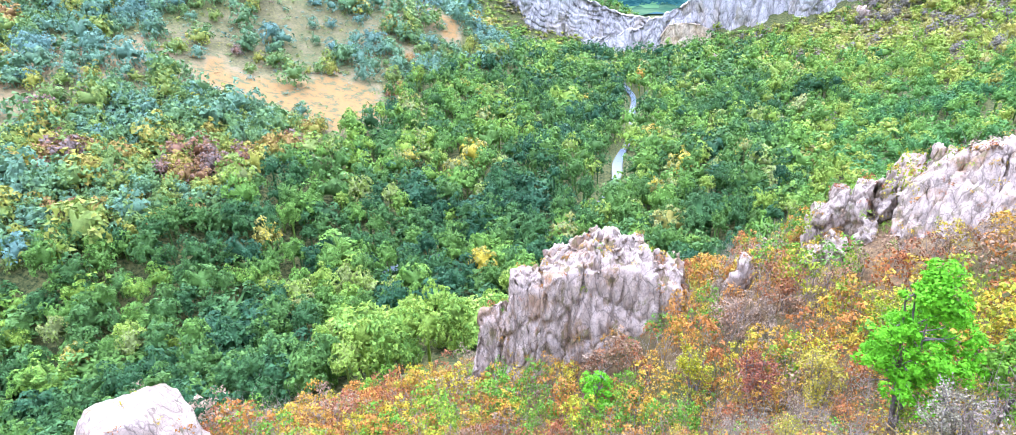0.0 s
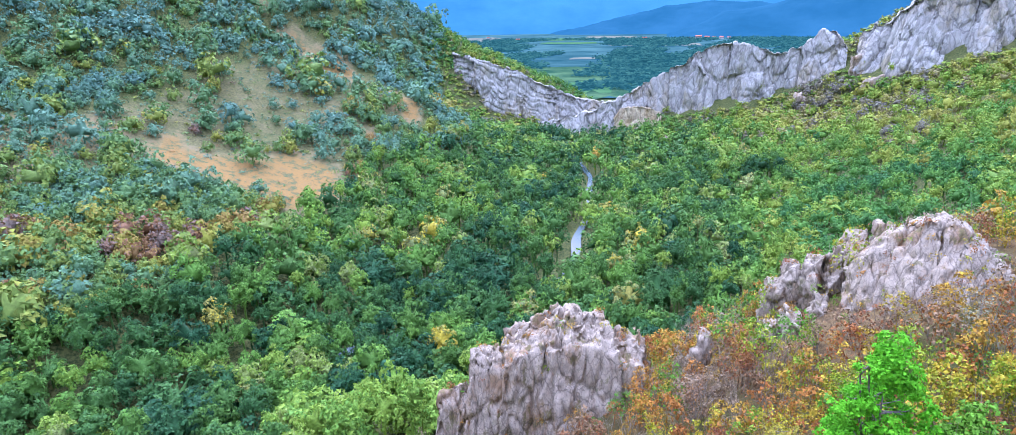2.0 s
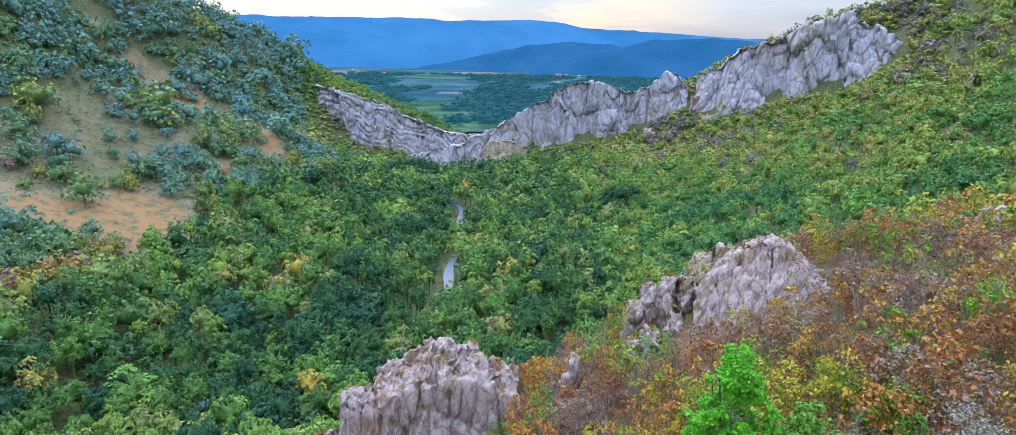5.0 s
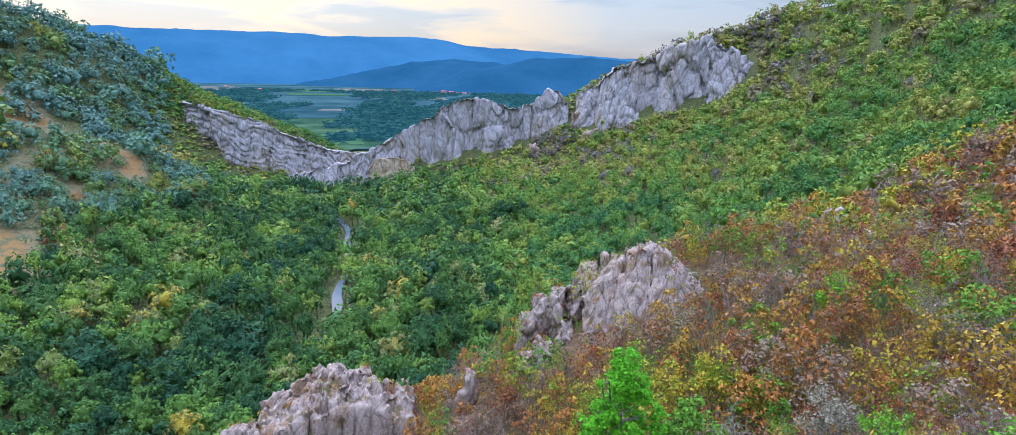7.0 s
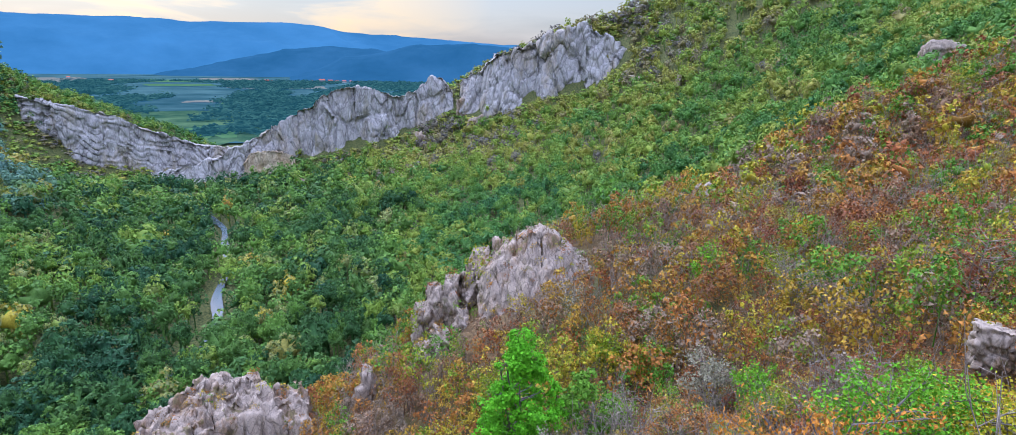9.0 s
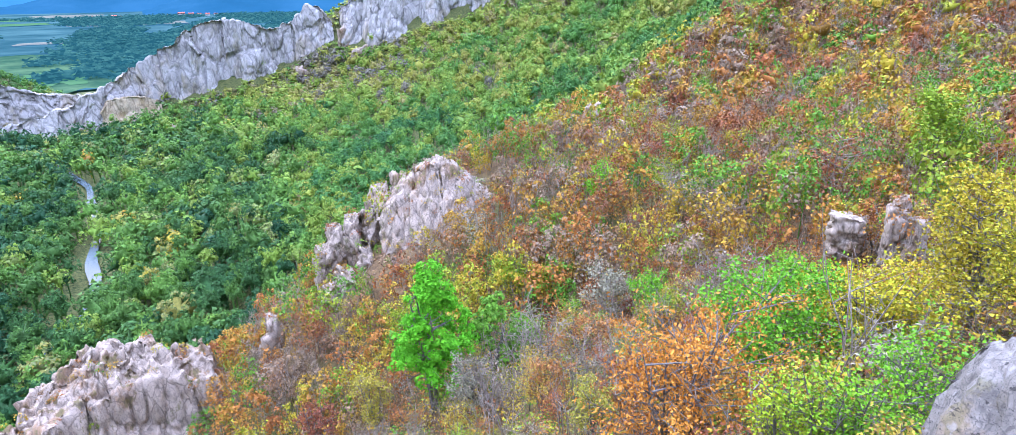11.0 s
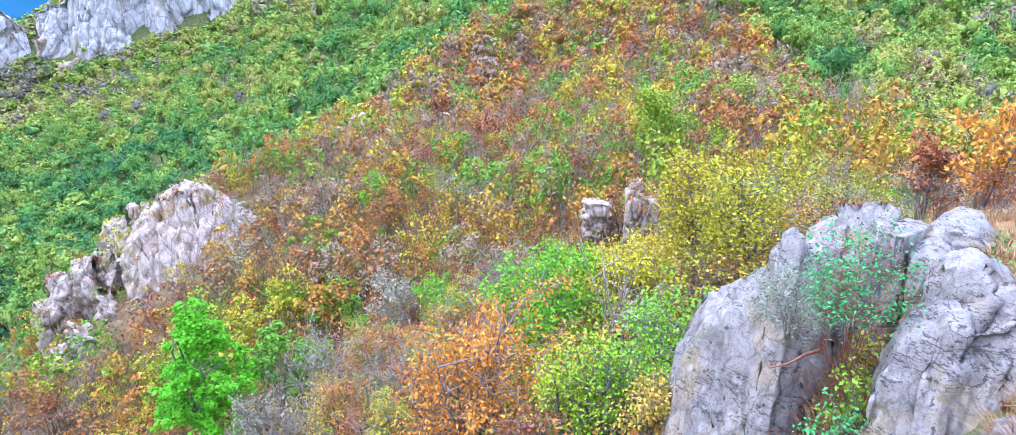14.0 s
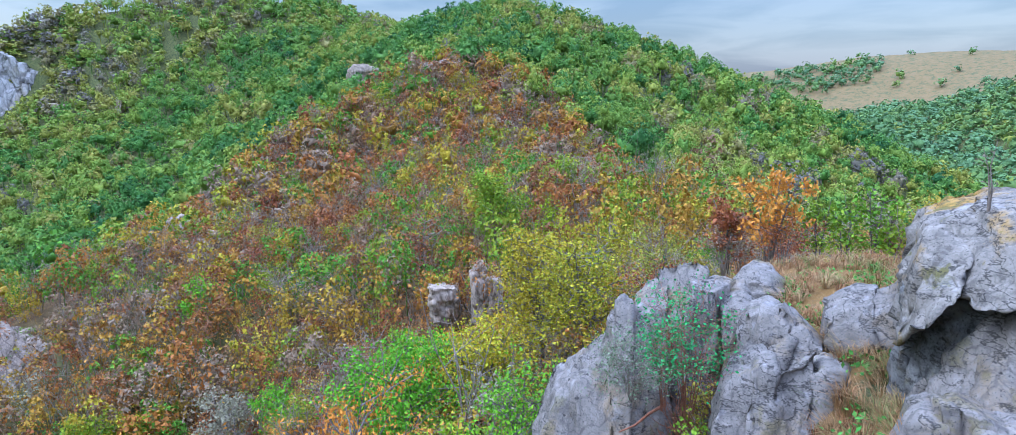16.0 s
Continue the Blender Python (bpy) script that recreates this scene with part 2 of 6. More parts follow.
def leaf_material(name, stops, by_object=False, translucent=0.12, grain=2.6, low=0.74, high=1.30):
    """Leaves: the plant's hue from the stops, each spray a little lighter or darker than its neighbour."""
    m, n, l = material(name)
    out = n.new("ShaderNodeOutputMaterial")
    if by_object:
        src = n.new("ShaderNodeObjectInfo").outputs["Random"]
    else:
        at = n.new("ShaderNodeAttribute")
        at.attribute_name = "tint"
        src = at.outputs["Fac"]
    geo = n.new("ShaderNodeNewGeometry")
    shift = n.new("ShaderNodeMath")
    shift.operation = "MULTIPLY_ADD"
    shift.inputs[1].default_value = 0.45 if by_object else 0.10
    l.new(geo.outputs["Random Per Island"], shift.inputs[0])
    l.new(src, shift.inputs[2])
    less = n.new("ShaderNodeMath")
    less.operation = "SUBTRACT"
    less.inputs[1].default_value = 0.22 if by_object else 0.05
    l.new(shift.outputs[0], less.inputs[0])
    col = ramp(n, l, less.outputs[0], stops)
    hsv = n.new("ShaderNodeHueSaturation")
    l.new(col, hsv.inputs["Color"])
    co = n.new("ShaderNodeTexCoord").outputs["Object"]
    fleck = noise_node(n, l, co, grain, 2, 0.6)
    val = n.new("ShaderNodeMath")
    val.operation = "MULTIPLY"
    wn = n.new("ShaderNodeTexWhiteNoise")
    wn.noise_dimensions = "1D"
    l.new(geo.outputs["Random Per Island"], wn.inputs["W"])
    l.new(map_range(n, l, wn.outputs["Value"], 0, 1, low, high), val.inputs[0])
    l.new(map_range(n, l, fleck, 0.34, 0.66, 0.82, 1.18), val.inputs[1])
    l.new(val.outputs[0], hsv.inputs["Value"])
    bs = n.new("ShaderNodeBsdfPrincipled")
    bs.inputs["Roughness"].default_value = 0.6
    bs.inputs["Specular IOR Level"].default_value = 0.12
    l.new(hsv.outputs["Color"], bs.inputs["Base Color"])
    tr = n.new("ShaderNodeBsdfTranslucent")
    l.new(hsv.outputs["Color"], tr.inputs["Color"])
    mx = n.new("ShaderNodeMixShader")
    mx.inputs["Fac"].default_value = translucent
    l.new(bs.outputs[0], mx.inputs[1])
    l.new(tr.outputs[0], mx.inputs[2])
    l.new(mx.outputs[0], out.inputs["Surface"])
    return m


def plain_material(name, stops, scale, rough=0.85, bump=0.3, fine=8.0):
    m, n, l = material(name)
    out = n.new("ShaderNodeOutputMaterial")
    co = n.new("ShaderNodeTexCoord").outputs["Object"]
    a = noise_node(n, l, co, scale, 6)
    b = noise_node(n, l, co, scale * fine, 4)
    s = n.new("ShaderNodeMath")
    s.operation = "MULTIPLY_ADD"
    s.inputs[1].default_value = 0.45
    l.new(b, s.inputs[0])
    l.new(map_range(n, l, a, 0, 1, -0.22, 0.78), s.inputs[2])
    bs = n.new("ShaderNodeBsdfPrincipled")
    bs.inputs["Roughness"].default_value = rough
    l.new(ramp(n, l, s.outputs[0], stops), bs.inputs["Base Color"])
    bp = n.new("ShaderNodeBump")
    bp.inputs["Strength"].default_value = bump
    bp.inputs["Distance"].default_value = 0.3 / scale
    l.new(b, bp.inputs["Height"])
    l.new(bp.outputs[0], bs.inputs["Normal"])
    l.new(bs.outputs[0], out.inputs["Surface"])
    return m


def rock_material(name, unit, pale=(0.46, 0.44, 0.45), dark=(0.10, 0.095, 0.10), rust=(0.30, 0.17, 0.06), lichen=0.5, flute=1.0, run=0.55, seams=0.35, pits=0.0, soft=0.28, speck=0.45, veil=0.35):
    """Weathered limestone: pale faces, dark seams and run-off streaks, lichen and moss. unit: size of its blocks in metres."""
    m, n, l = material(name)
    out = n.new("ShaderNodeOutputMaterial")
    co = n.new("ShaderNodeTexCoord").outputs["Object"]
    mp = n.new("ShaderNodeMapping")
    mp.inputs["Scale"].default_value = (1 / unit, 1 / unit, flute / unit)
    l.new(co, mp.inputs["Vector"])
    v = mp.outputs["Vector"]
    big = noise_node(n, l, v, 0.55, 9, 0.68)
    mid = noise_node(n, l, v, 2.6, 8, 0.72, 0.15)
    fine = noise_node(n, l, v, 22, 5, 0.7)
    streak = n.new("ShaderNodeMapping")
    streak.inputs["Scale"].default_value = (2.0 / unit, 2.0 / unit, run / unit)
    l.new(co, streak.inputs["Vector"])
    st = noise_node(n, l, streak.outputs["Vector"], 1.3, 9, 0.72)
    crack = n.new("ShaderNodeTexVoronoi")
    crack.feature = "DISTANCE_TO_EDGE"
    crack.inputs["Scale"].default_value = 1.1
    wob = n.new("ShaderNodeVectorMath")
    wob.operation = "MULTIPLY_ADD"
    wob.inputs[1].default_value = (0.9, 0.9, 0.9)
    tn = n.new("ShaderNodeTexNoise")
    tn.inputs["Scale"].default_value, tn.inputs["Detail"].default_value = 1.6, 5
    l.new(v, tn.inputs["Vector"])
    l.new(tn.outputs["Color"], wob.inputs[0])
    l.new(v, wob.inputs[2])
    l.new(wob.outputs[0], crack.inputs["Vector"])
    gap = map_range(n, l, crack.outputs["Distance"], 0.01, 0.045, seams, 1.0)
    split = n.new("ShaderNodeTexVoronoi")
    split.feature = "DISTANCE_TO_EDGE"
    split.inputs["Scale"].default_value = 3.3
    l.new(wob.outputs[0], split.inputs["Vector"])
    both = n.new("ShaderNodeMath")
    both.operation = "MULTIPLY"
    l.new(gap, both.inputs[0])
    l.new(map_range(n, l, split.outputs["Distance"], 0.015, 0.07, 0.3 + 0.7 * seams, 1.0), both.inputs[1])
    gap = both.outputs[0]
    grey = ramp(n, l, mid, [(0.36, tuple(c * soft for c in pale)), (0.43, tuple(c * (0.6 + 0.43 * soft) for c in pale)), (0.52, pale), (0.62, tuple(min(1, c * 1.25) for c in pale))])
    c = mix_rgb(n, l, map_range(n, l, st, 0.55, 0.60, 0.0, veil), grey, dark)
    c = mix_rgb(n, l, map_range(n, l, big, 0.51, 0.60, 0.0, lichen), c, rust)
    moss = noise_node(n, l, v, 1.1, 7, 0.7)
    c = mix_rgb(n, l, map_range(n, l, moss, 0.56, 0.61, 0.0, lichen * 0.9), c, (0.10, 0.10, 0.03))
    c = mix_rgb(n, l, map_range(n, l, fine, 0.37, 0.43, speck, 0.0), c, dark)
    c = mix_rgb(n, l, gap, dark, c)
    if pits:
        # bedding joints, solution holes and white scars
        bed = n.new("ShaderNodeMapping")
        bed.inputs["Scale"].default_value = (0.45 / unit, 0.45 / unit, 1.5 / unit)
        bed.inputs["Rotation"].default_value = (0.2, 0.12, 0)
        l.new(co, bed.inputs["Vector"])
        line = noise_node(n, l, bed.outputs["Vector"], 1.0, 6, 0.62)
        off = n.new("ShaderNodeMath")
        off.operation = "SUBTRACT"
        off.inputs[1].default_value = 0.47
        l.new(line, off.inputs[0])
        thin = n.new("ShaderNodeMath")
        thin.operation = "ABSOLUTE"
        l.new(off.outputs[0], thin.inputs[0])
        c = mix_rgb(n, l, map_range(n, l, thin.outputs[0], 0.003, 0.012, pits, 0.0), c, (0.02, 0.018, 0.016))
        hole = noise_node(n, l, v, 3.6, 4, 0.6)
        c = mix_rgb(n, l, map_range(n, l, hole, 0.32, 0.36, pits, 0.0), c, (0.015, 0.014, 0.013))
        scar = noise_node(n, l, v, 1.9, 5, 0.6)
        c = mix_rgb(n, l, map_range(n, l, scar, 0.60, 0.68, 0.0, 0.35), c, (0.42, 0.40, 0.40))
    bs = n.new("ShaderNodeBsdfPrincipled")
    bs.inputs["Roughness"].default_value = 0.9
    bs.inputs["Specular IOR Level"].default_value = 0.25
    l.new(c, bs.inputs["Base Color"])
    h = n.new("ShaderNodeMath")
    h.operation = "MULTIPLY_ADD"
    h.inputs[1].default_value = 0.5
    l.new(fine, h.inputs[0])
    l.new(mid, h.inputs[2])
    h2 = n.new("ShaderNodeMath")
    h2.operation = "MULTIPLY_ADD"
    h2.inputs[1].default_value = 0.4
    l.new(gap, h2.inputs[0])
    l.new(h.outputs[0], h2.inputs[2])
    bp = n.new("ShaderNodeBump")
    bp.inputs["Strength"].default_value, bp.inputs["Distance"].default_value = 0.4, 0.035 * unit
    l.new(h2.outputs[0], bp.inputs["Height"])
    l.new(bp.outputs[0], bs.inputs["Normal"])
    l.new(bs.outputs[0], out.inputs["Surface"])
    return m


def ground_material():
    """Leaf litter and dry earth, straw-coloured meadow where the attribute says so, stony on the steep parts."""
    m, n, l = material("hillside_soil")
    out = n.new("ShaderNodeOutputMaterial")
    co = n.new("ShaderNodeTexCoord").outputs["Object"]
    a = noise_node(n, l, co, 0.05, 8, 0.65)
    b = noise_node(n, l, co, 1.2, 8, 0.7)
    e = noise_node(n, l, co, 14.0, 6, 0.75)
    be = n.new("ShaderNodeMath")
    be.operation = "MULTIPLY_ADD"
    be.inputs[1].default_value = 0.9
    l.new(e, be.inputs[0])
    l.new(map_range(n, l, b, 0, 1, -0.45, 0.55), be.inputs[2])
    litter = ramp(n, l, be.outputs[0], [(0.3, (0.045, 0.030, 0.018)), (0.5, (0.12, 0.075, 0.035)), (0.7, (0.20, 0.14, 0.06))])
    moss = mix_rgb(n, l, map_range(n, l, a, 0.45, 0.62), litter, (0.075, 0.085, 0.025))
    at = n.new("ShaderNodeAttribute")
    at.attribute_name = "meadow"
    c = noise_node(n, l, co, 0.16, 12, 0.85)
    straw = ramp(n, l, map_range(n, l, c, 0.36, 0.58), [(0.1, (0.06, 0.09, 0.035)), (0.42, (0.095, 0.10, 0.045)), (0.56, (0.19, 0.115, 0.040)), (0.8, (0.25, 0.14, 0.040)), (1.0, (0.18, 0.12, 0.05))])
    edge = n.new("ShaderNodeMath")
    edge.operation = "MULTIPLY_ADD"
    edge.inputs[1].default_value = 0.8
    l.new(c, edge.inputs[0])
    l.new(at.outputs["Fac"], edge.inputs[2])
    # half-open slope: olive turf with straw patches
    turf = ramp(n, l, map_range(n, l, c, 0.36, 0.62), [(0.1, (0.11, 0.125, 0.065)), (0.4, (0.20, 0.165, 0.09)), (0.7, (0.27, 0.195, 0.12)), (1.0, (0.30, 0.22, 0.15))])
    straw = mix_rgb(n, l, map_range(n, l, at.outputs["Fac"], 0.45, 0.75), turf, straw)
    col = mix_rgb(n, l, map_range(n, l, edge.outputs[0], 0.72, 0.92), moss, straw)
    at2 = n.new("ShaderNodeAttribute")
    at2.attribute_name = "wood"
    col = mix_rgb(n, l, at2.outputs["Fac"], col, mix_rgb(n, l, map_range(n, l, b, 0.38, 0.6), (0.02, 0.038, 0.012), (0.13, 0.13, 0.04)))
    bs = n.new("ShaderNodeBsdfPrincipled")
    bs.inputs["Roughness"].default_value = 0.95
    bs.inputs["Specular IOR Level"].default_value = 0.15
    l.new(col, bs.inputs["Base Color"])
    bp = n.new("ShaderNodeBump")
    bp.inputs["Strength"].default_value, bp.inputs["Distance"].default_value = 0.7, 0.12
    l.new(be.outputs[0], bp.inputs["Height"])
    l.new(bp.outputs[0], bs.inputs["Normal"])
    l.new(bs.outputs[0], out.inputs["Surface"])
    return m


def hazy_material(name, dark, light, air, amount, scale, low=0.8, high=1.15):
    """Far country; a bluish emission mixed in stands for kilometres of hazy air."""
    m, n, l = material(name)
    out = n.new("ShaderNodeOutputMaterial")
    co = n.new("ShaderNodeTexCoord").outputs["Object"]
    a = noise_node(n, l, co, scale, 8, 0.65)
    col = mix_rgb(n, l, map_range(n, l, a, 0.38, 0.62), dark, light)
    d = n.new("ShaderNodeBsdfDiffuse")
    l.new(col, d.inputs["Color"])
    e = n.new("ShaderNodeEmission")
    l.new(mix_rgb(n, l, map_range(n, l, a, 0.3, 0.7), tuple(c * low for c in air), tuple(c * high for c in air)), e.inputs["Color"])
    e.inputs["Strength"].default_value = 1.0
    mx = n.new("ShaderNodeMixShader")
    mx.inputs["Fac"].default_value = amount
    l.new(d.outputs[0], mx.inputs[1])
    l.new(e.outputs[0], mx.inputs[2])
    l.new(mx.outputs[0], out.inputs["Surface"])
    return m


M_GROUND = ground_material()
M_CRAG = rock_material("limestone_crag", 1.6, (0.345, 0.275, 0.21), (0.085, 0.065, 0.05), (0.22, 0.12, 0.05), lichen=0.7, flute=0.5, run=0.8, soft=0.70, seams=0.42, veil=0.15, speck=0.4)
M_CLIFF = rock_material("limestone_cliff", 9.0, (0.36, 0.338, 0.31), (0.12, 0.112, 0.105), (0.36, 0.27, 0.16), lichen=0.4, flute=0.45, run=0.7, soft=0.8, seams=0.35, veil=0.2, speck=0.3)
M_BOULDER = rock_material("limestone_boulder", 0.5, (0.205, 0.182, 0.160), (0.055, 0.05, 0.046), (0.27, 0.18, 0.08), lichen=0.42, seams=0.6, pits=0.75, soft=0.72, speck=0.85)
# darker copy of the boulder stone, with an overhang's shade in its colour
M_SHADEROCK = rock_material("shade_toned_limestone", 0.5, (0.15, 0.145, 0.135), (0.03, 0.03, 0.03), (0.20, 0.13, 0.05), lichen=0.3, seams=0.7, pits=0.8, speck=0.8)
M_LICHEN = rock_material("lichened_limestone", 0.5, (0.225, 0.2, 0.17), (0.06, 0.053, 0.045), (0.36, 0.21, 0.035), lichen=0.9, seams=0.6, pits=0.75, soft=0.5, speck=0.8)
M_REDTWIG = plain_material("reddish_dead_wood", [(0.3, (0.14, 0.05, 0.025)), (0.7, (0.30, 0.12, 0.06))], 20.0)
M_BARK = plain_material("grey_bark", [(0.2, (0.05, 0.042, 0.035)), (0.5, (0.13, 0.11, 0.095)), (0.8, (0.26, 0.235, 0.21))], 6.0)
M_TWIG = plain_material("pale_dead_twigs", [(0.2, (0.10, 0.078, 0.06)), (0.5, (0.22, 0.175, 0.135)), (0.8, (0.42, 0.36, 0.30))], 4.0)
M_OCHRE = rock_material("ochre_limestone", 8.0, (0.44, 0.36, 0.24), (0.20, 0.15, 0.09), (0.42, 0.26, 0.10), lichen=0.4, flute=0.6, run=0.7, soft=0.7)
L_VALLEY = leaf_material("valley_tree_leaves", [(0.0, (0.028, 0.082, 0.034)), (0.25, (0.050, 0.118, 0.032)), (0.48, (0.084, 0.165, 0.030)),
                         (0.62, (0.125, 0.240, 0.036)), (0.74, (0.210, 0.300, 0.036)), (0.84, (0.200, 0.225, 0.085)), (0.93, (0.440, 0.350, 0.030)), (1.0, (0.390, 0.190, 0.055))])
L_OAK = leaf_material("hillside_oak_leaves", [(0.0, (0.045, 0.128, 0.040)), (0.35, (0.100, 0.215, 0.036)), (0.6, (0.200, 0.280, 0.036)),
                      (0.78, (0.300, 0.290, 0.050)), (0.90, (0.220, 0.185, 0.090)), (1.0, (0.165, 0.150, 0.130))])
# the pale bluish first stops put distance haze into the leaf colour
L_LEFT = leaf_material("hazed_slope_leaves", [(0.0, (0.125, 0.225, 0.175)), (0.28, (0.125, 0.225, 0.130)), (0.5, (0.12, 0.21, 0.065)), (0.62, (0.17, 0.24, 0.05)),
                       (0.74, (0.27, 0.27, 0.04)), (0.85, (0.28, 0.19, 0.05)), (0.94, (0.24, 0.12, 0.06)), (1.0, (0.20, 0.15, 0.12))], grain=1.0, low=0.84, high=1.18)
L_SCRUB = leaf_material("autumn_scrub_leaves", [(0.0, (0.09, 0.21, 0.018)), (0.14, (0.19, 0.26, 0.018)), (0.28, (0.37, 0.29, 0.018)), (0.42, (0.33, 0.185, 0.026)),
                        (0.55, (0.33, 0.140, 0.026)), (0.70, (0.245, 0.080, 0.030)), (0.84, (0.20, 0.115, 0.055)), (1.0, (0.25, 0.185, 0.12))], grain=5.0, low=0.62, high=1.42)
L_RUST = leaf_material("rusty_leaves", [(0.0, (0.18, 0.065, 0.040)), (0.35, (0.30, 0.105, 0.038)), (0.7, (0.36, 0.18, 0.045)), (1.0, (0.27, 0.18, 0.12))], True, grain=9.0)
L_OLIVE = leaf_material("yellow_olive_leaves", [(0.0, (0.22, 0.24, 0.030)), (0.4, (0.32, 0.28, 0.035)), (0.75, (0.40, 0.30, 0.040)), (1.0, (0.36, 0.21, 0.05))], True, grain=9.0)
L_GREEN = leaf_material("fresh_green_leaves", [(0.0, (0.10, 0.22, 0.016)), (0.5, (0.16, 0.29, 0.018)), (1.0, (0.27, 0.32, 0.022))], True, grain=9.0)
L_ORANGE = leaf_material("withered_orange_leaves", [(0.0, (0.46, 0.17, 0.022)), (0.5, (0.52, 0.215, 0.028)), (1.0, (0.57, 0.27, 0.04))], True, grain=12.0)
L_BRIGHT = leaf_material("bright_oak_leaves", [(0.0, (0.06, 0.25, 0.005)), (1.0, (0.12, 0.36, 0.007))], True, grain=8.0)
L_YELLOW = leaf_material("yellow_leaves", [(0.0, (0.17, 0.31, 0.012)), (0.5, (0.36, 0.36, 0.015)), (1.0, (0.52, 0.29, 0.015))], True, grain=9.0)
L_LIME = leaf_material("lime_green_leaves", [(0.0, (0.12, 0.31, 0.012)), (0.5, (0.20, 0.37, 0.012)), (1.0, (0.34, 0.38, 0.014))], True, grain=9.0)
L_YGREEN = leaf_material("yellow_green_leaves", [(0.0, (0.15, 0.25, 0.012)), (0.5, (0.25, 0.30, 0.014)), (1.0, (0.38, 0.30, 0.016))], True, grain=9.0, low=0.6, high=1.4)
L_GREY = leaf_material("sparse_grey_leaves", [(0.0, (0.20, 0.19, 0.11)), (0.5, (0.27, 0.25, 0.16)), (1.0, (0.32, 0.23, 0.17))], True, grain=9.0)

# ---------------------------------------------------------------- meshes


def mesh_np(name, v, f, mat, smooth=False, **attrs):
    me = bpy.data.meshes.new(name)
    v, f = np.asarray(v, np.float32), np.asarray(f, np.int32)
    k = f.shape[1]
    me.vertices.add(len(v))
    me.vertices.foreach_set("co", v.ravel())
    me.loops.add(f.size)
    me.loops.foreach_set("vertex_index", f.ravel())
    me.polygons.add(len(f))
    me.polygons.foreach_set("loop_start", np.arange(0, f.size, k, dtype=np.int32))
    if smooth:
        me.polygons.foreach_set("use_smooth", np.ones(len(f), bool))
    for key, val in attrs.items():
        a = me.attributes.new(key, "FLOAT", "POINT")
        a.data.foreach_set("value", np.asarray(val, np.float32))
    me.materials.append(mat)
    me.update(calc_edges=True)
    me.validate()
    return me


def grid_faces(nu, nv, wrap=False):
    i, j = np.meshgrid(np.arange(nu if wrap else nu - 1), np.arange(nv - 1), indexing="ij")
    a, b = (i * nv + j).ravel(), (((i + 1) % nu) * nv + j).ravel()
    return np.stack([a, b, b + 1, a + 1], 1)


def joined(pieces):
    vs, fs, n = [], [], 0
    for v, f in pieces:
        vs.append(v)
        fs.append(f + n)
        n += len(v)
    return np.concatenate(vs), np.concatenate(fs)


def ico(level):
    bm = bmesh.new()
    bmesh.ops.create_icosphere(bm, subdivisions=level, radius=1)
    v = np.array([p.co[:] for p in bm.verts])
    f = np.array([[q.index for q in p.verts] for p in bm.faces])
    bm.free()
    return v, f


ICO = {k: ico(k) for k in (1, 2, 3, 4, 5, 6)}


def part(name, me, parent, label=""):
    ob = new(name, me)
    ob.parent = parent
    return tagged(ob, label)


# ---------------------------------------------------------------- ground


def meadow_at(az, d):
    """How much of the ground is open dry grass."""
    # half-open slope with bushes between the upper wood and the valley trees
    top = np.interp(az, [-80, -66, -54, -45, -41, -36, -31.5, -30.3], [300, 300, 330, 390, 420, 407, 378, 350])
    low = np.interp(az, [-80, -66, -56, -52.9, -49, -42.5, -39.5, -38, -36, -31.5, -30.3], [212, 215, 243, 241, 230, 230, 262, 292, 318, 345, 350])
    true_d, d = d, d + 9 * vnoise(np.stack([az / 2.2, d / 26, 0 * az], 1), 77)
    m = 0.42 * np.clip((top - d) / 10, 0, 1) * np.clip((d - low) / 8, 0, 1)
    for a, r, wa, wr, k in ((-45.2, 262, 6.2, 27, 1.0), (-52.0, 268, 3.5, 20, 0.75), (-36.7, 316, 1.5, 9, 0.95), (-60, 285, 6, 22, 0.6), (-68, 270, 5, 30, 0.6)):
        q = ((az - a) / wa) ** 2 + ((d - r) / wr) ** 2
        m = np.maximum(m, k * np.clip(1.5 - q, 0, 1))
    # the bare strip along the edge of the upper wood
    strip = np.abs(d - (413 - 6.2 * (az + 41.4)))
    m = np.maximum(m, 0.85 * np.clip((26 - strip) / 14, 0, 1) * np.clip(0.75 + 1.1 * vnoise(np.stack([az / 1.3, d / 11, 0 * az], 1), 5), 0, 1) * np.clip((az + 46) / 2, 0, 1) * np.clip((-31.2 - az) / 0.6, 0, 1))
    # trodden dry grass among the boulders
    d = true_d
    m = np.maximum(m, 0.75 * np.clip((az - 70) / 6, 0, 1) * np.clip((115 - az) / 5, 0, 1) * np.clip((24 - d) / 5, 0, 1) * np.clip((d - 3) / 1.5, 0, 1))
    # pastures on the far eastern hill
    e = np.clip((az - 77) / 3, 0, 1) * np.clip((d - 600) / 60, 0, 1) * np.clip((1500 - d) / 200, 0, 1) * 0.62
    return np.maximum(m, e)


SPUR_AZ = np.array([p[0] for p in APRON + SPUR] + [62, 70, 80, 90, 112])
SPUR_D = np.array([p[2] for p in APRON + SPUR] + [120, 60, 30, 20, 15])


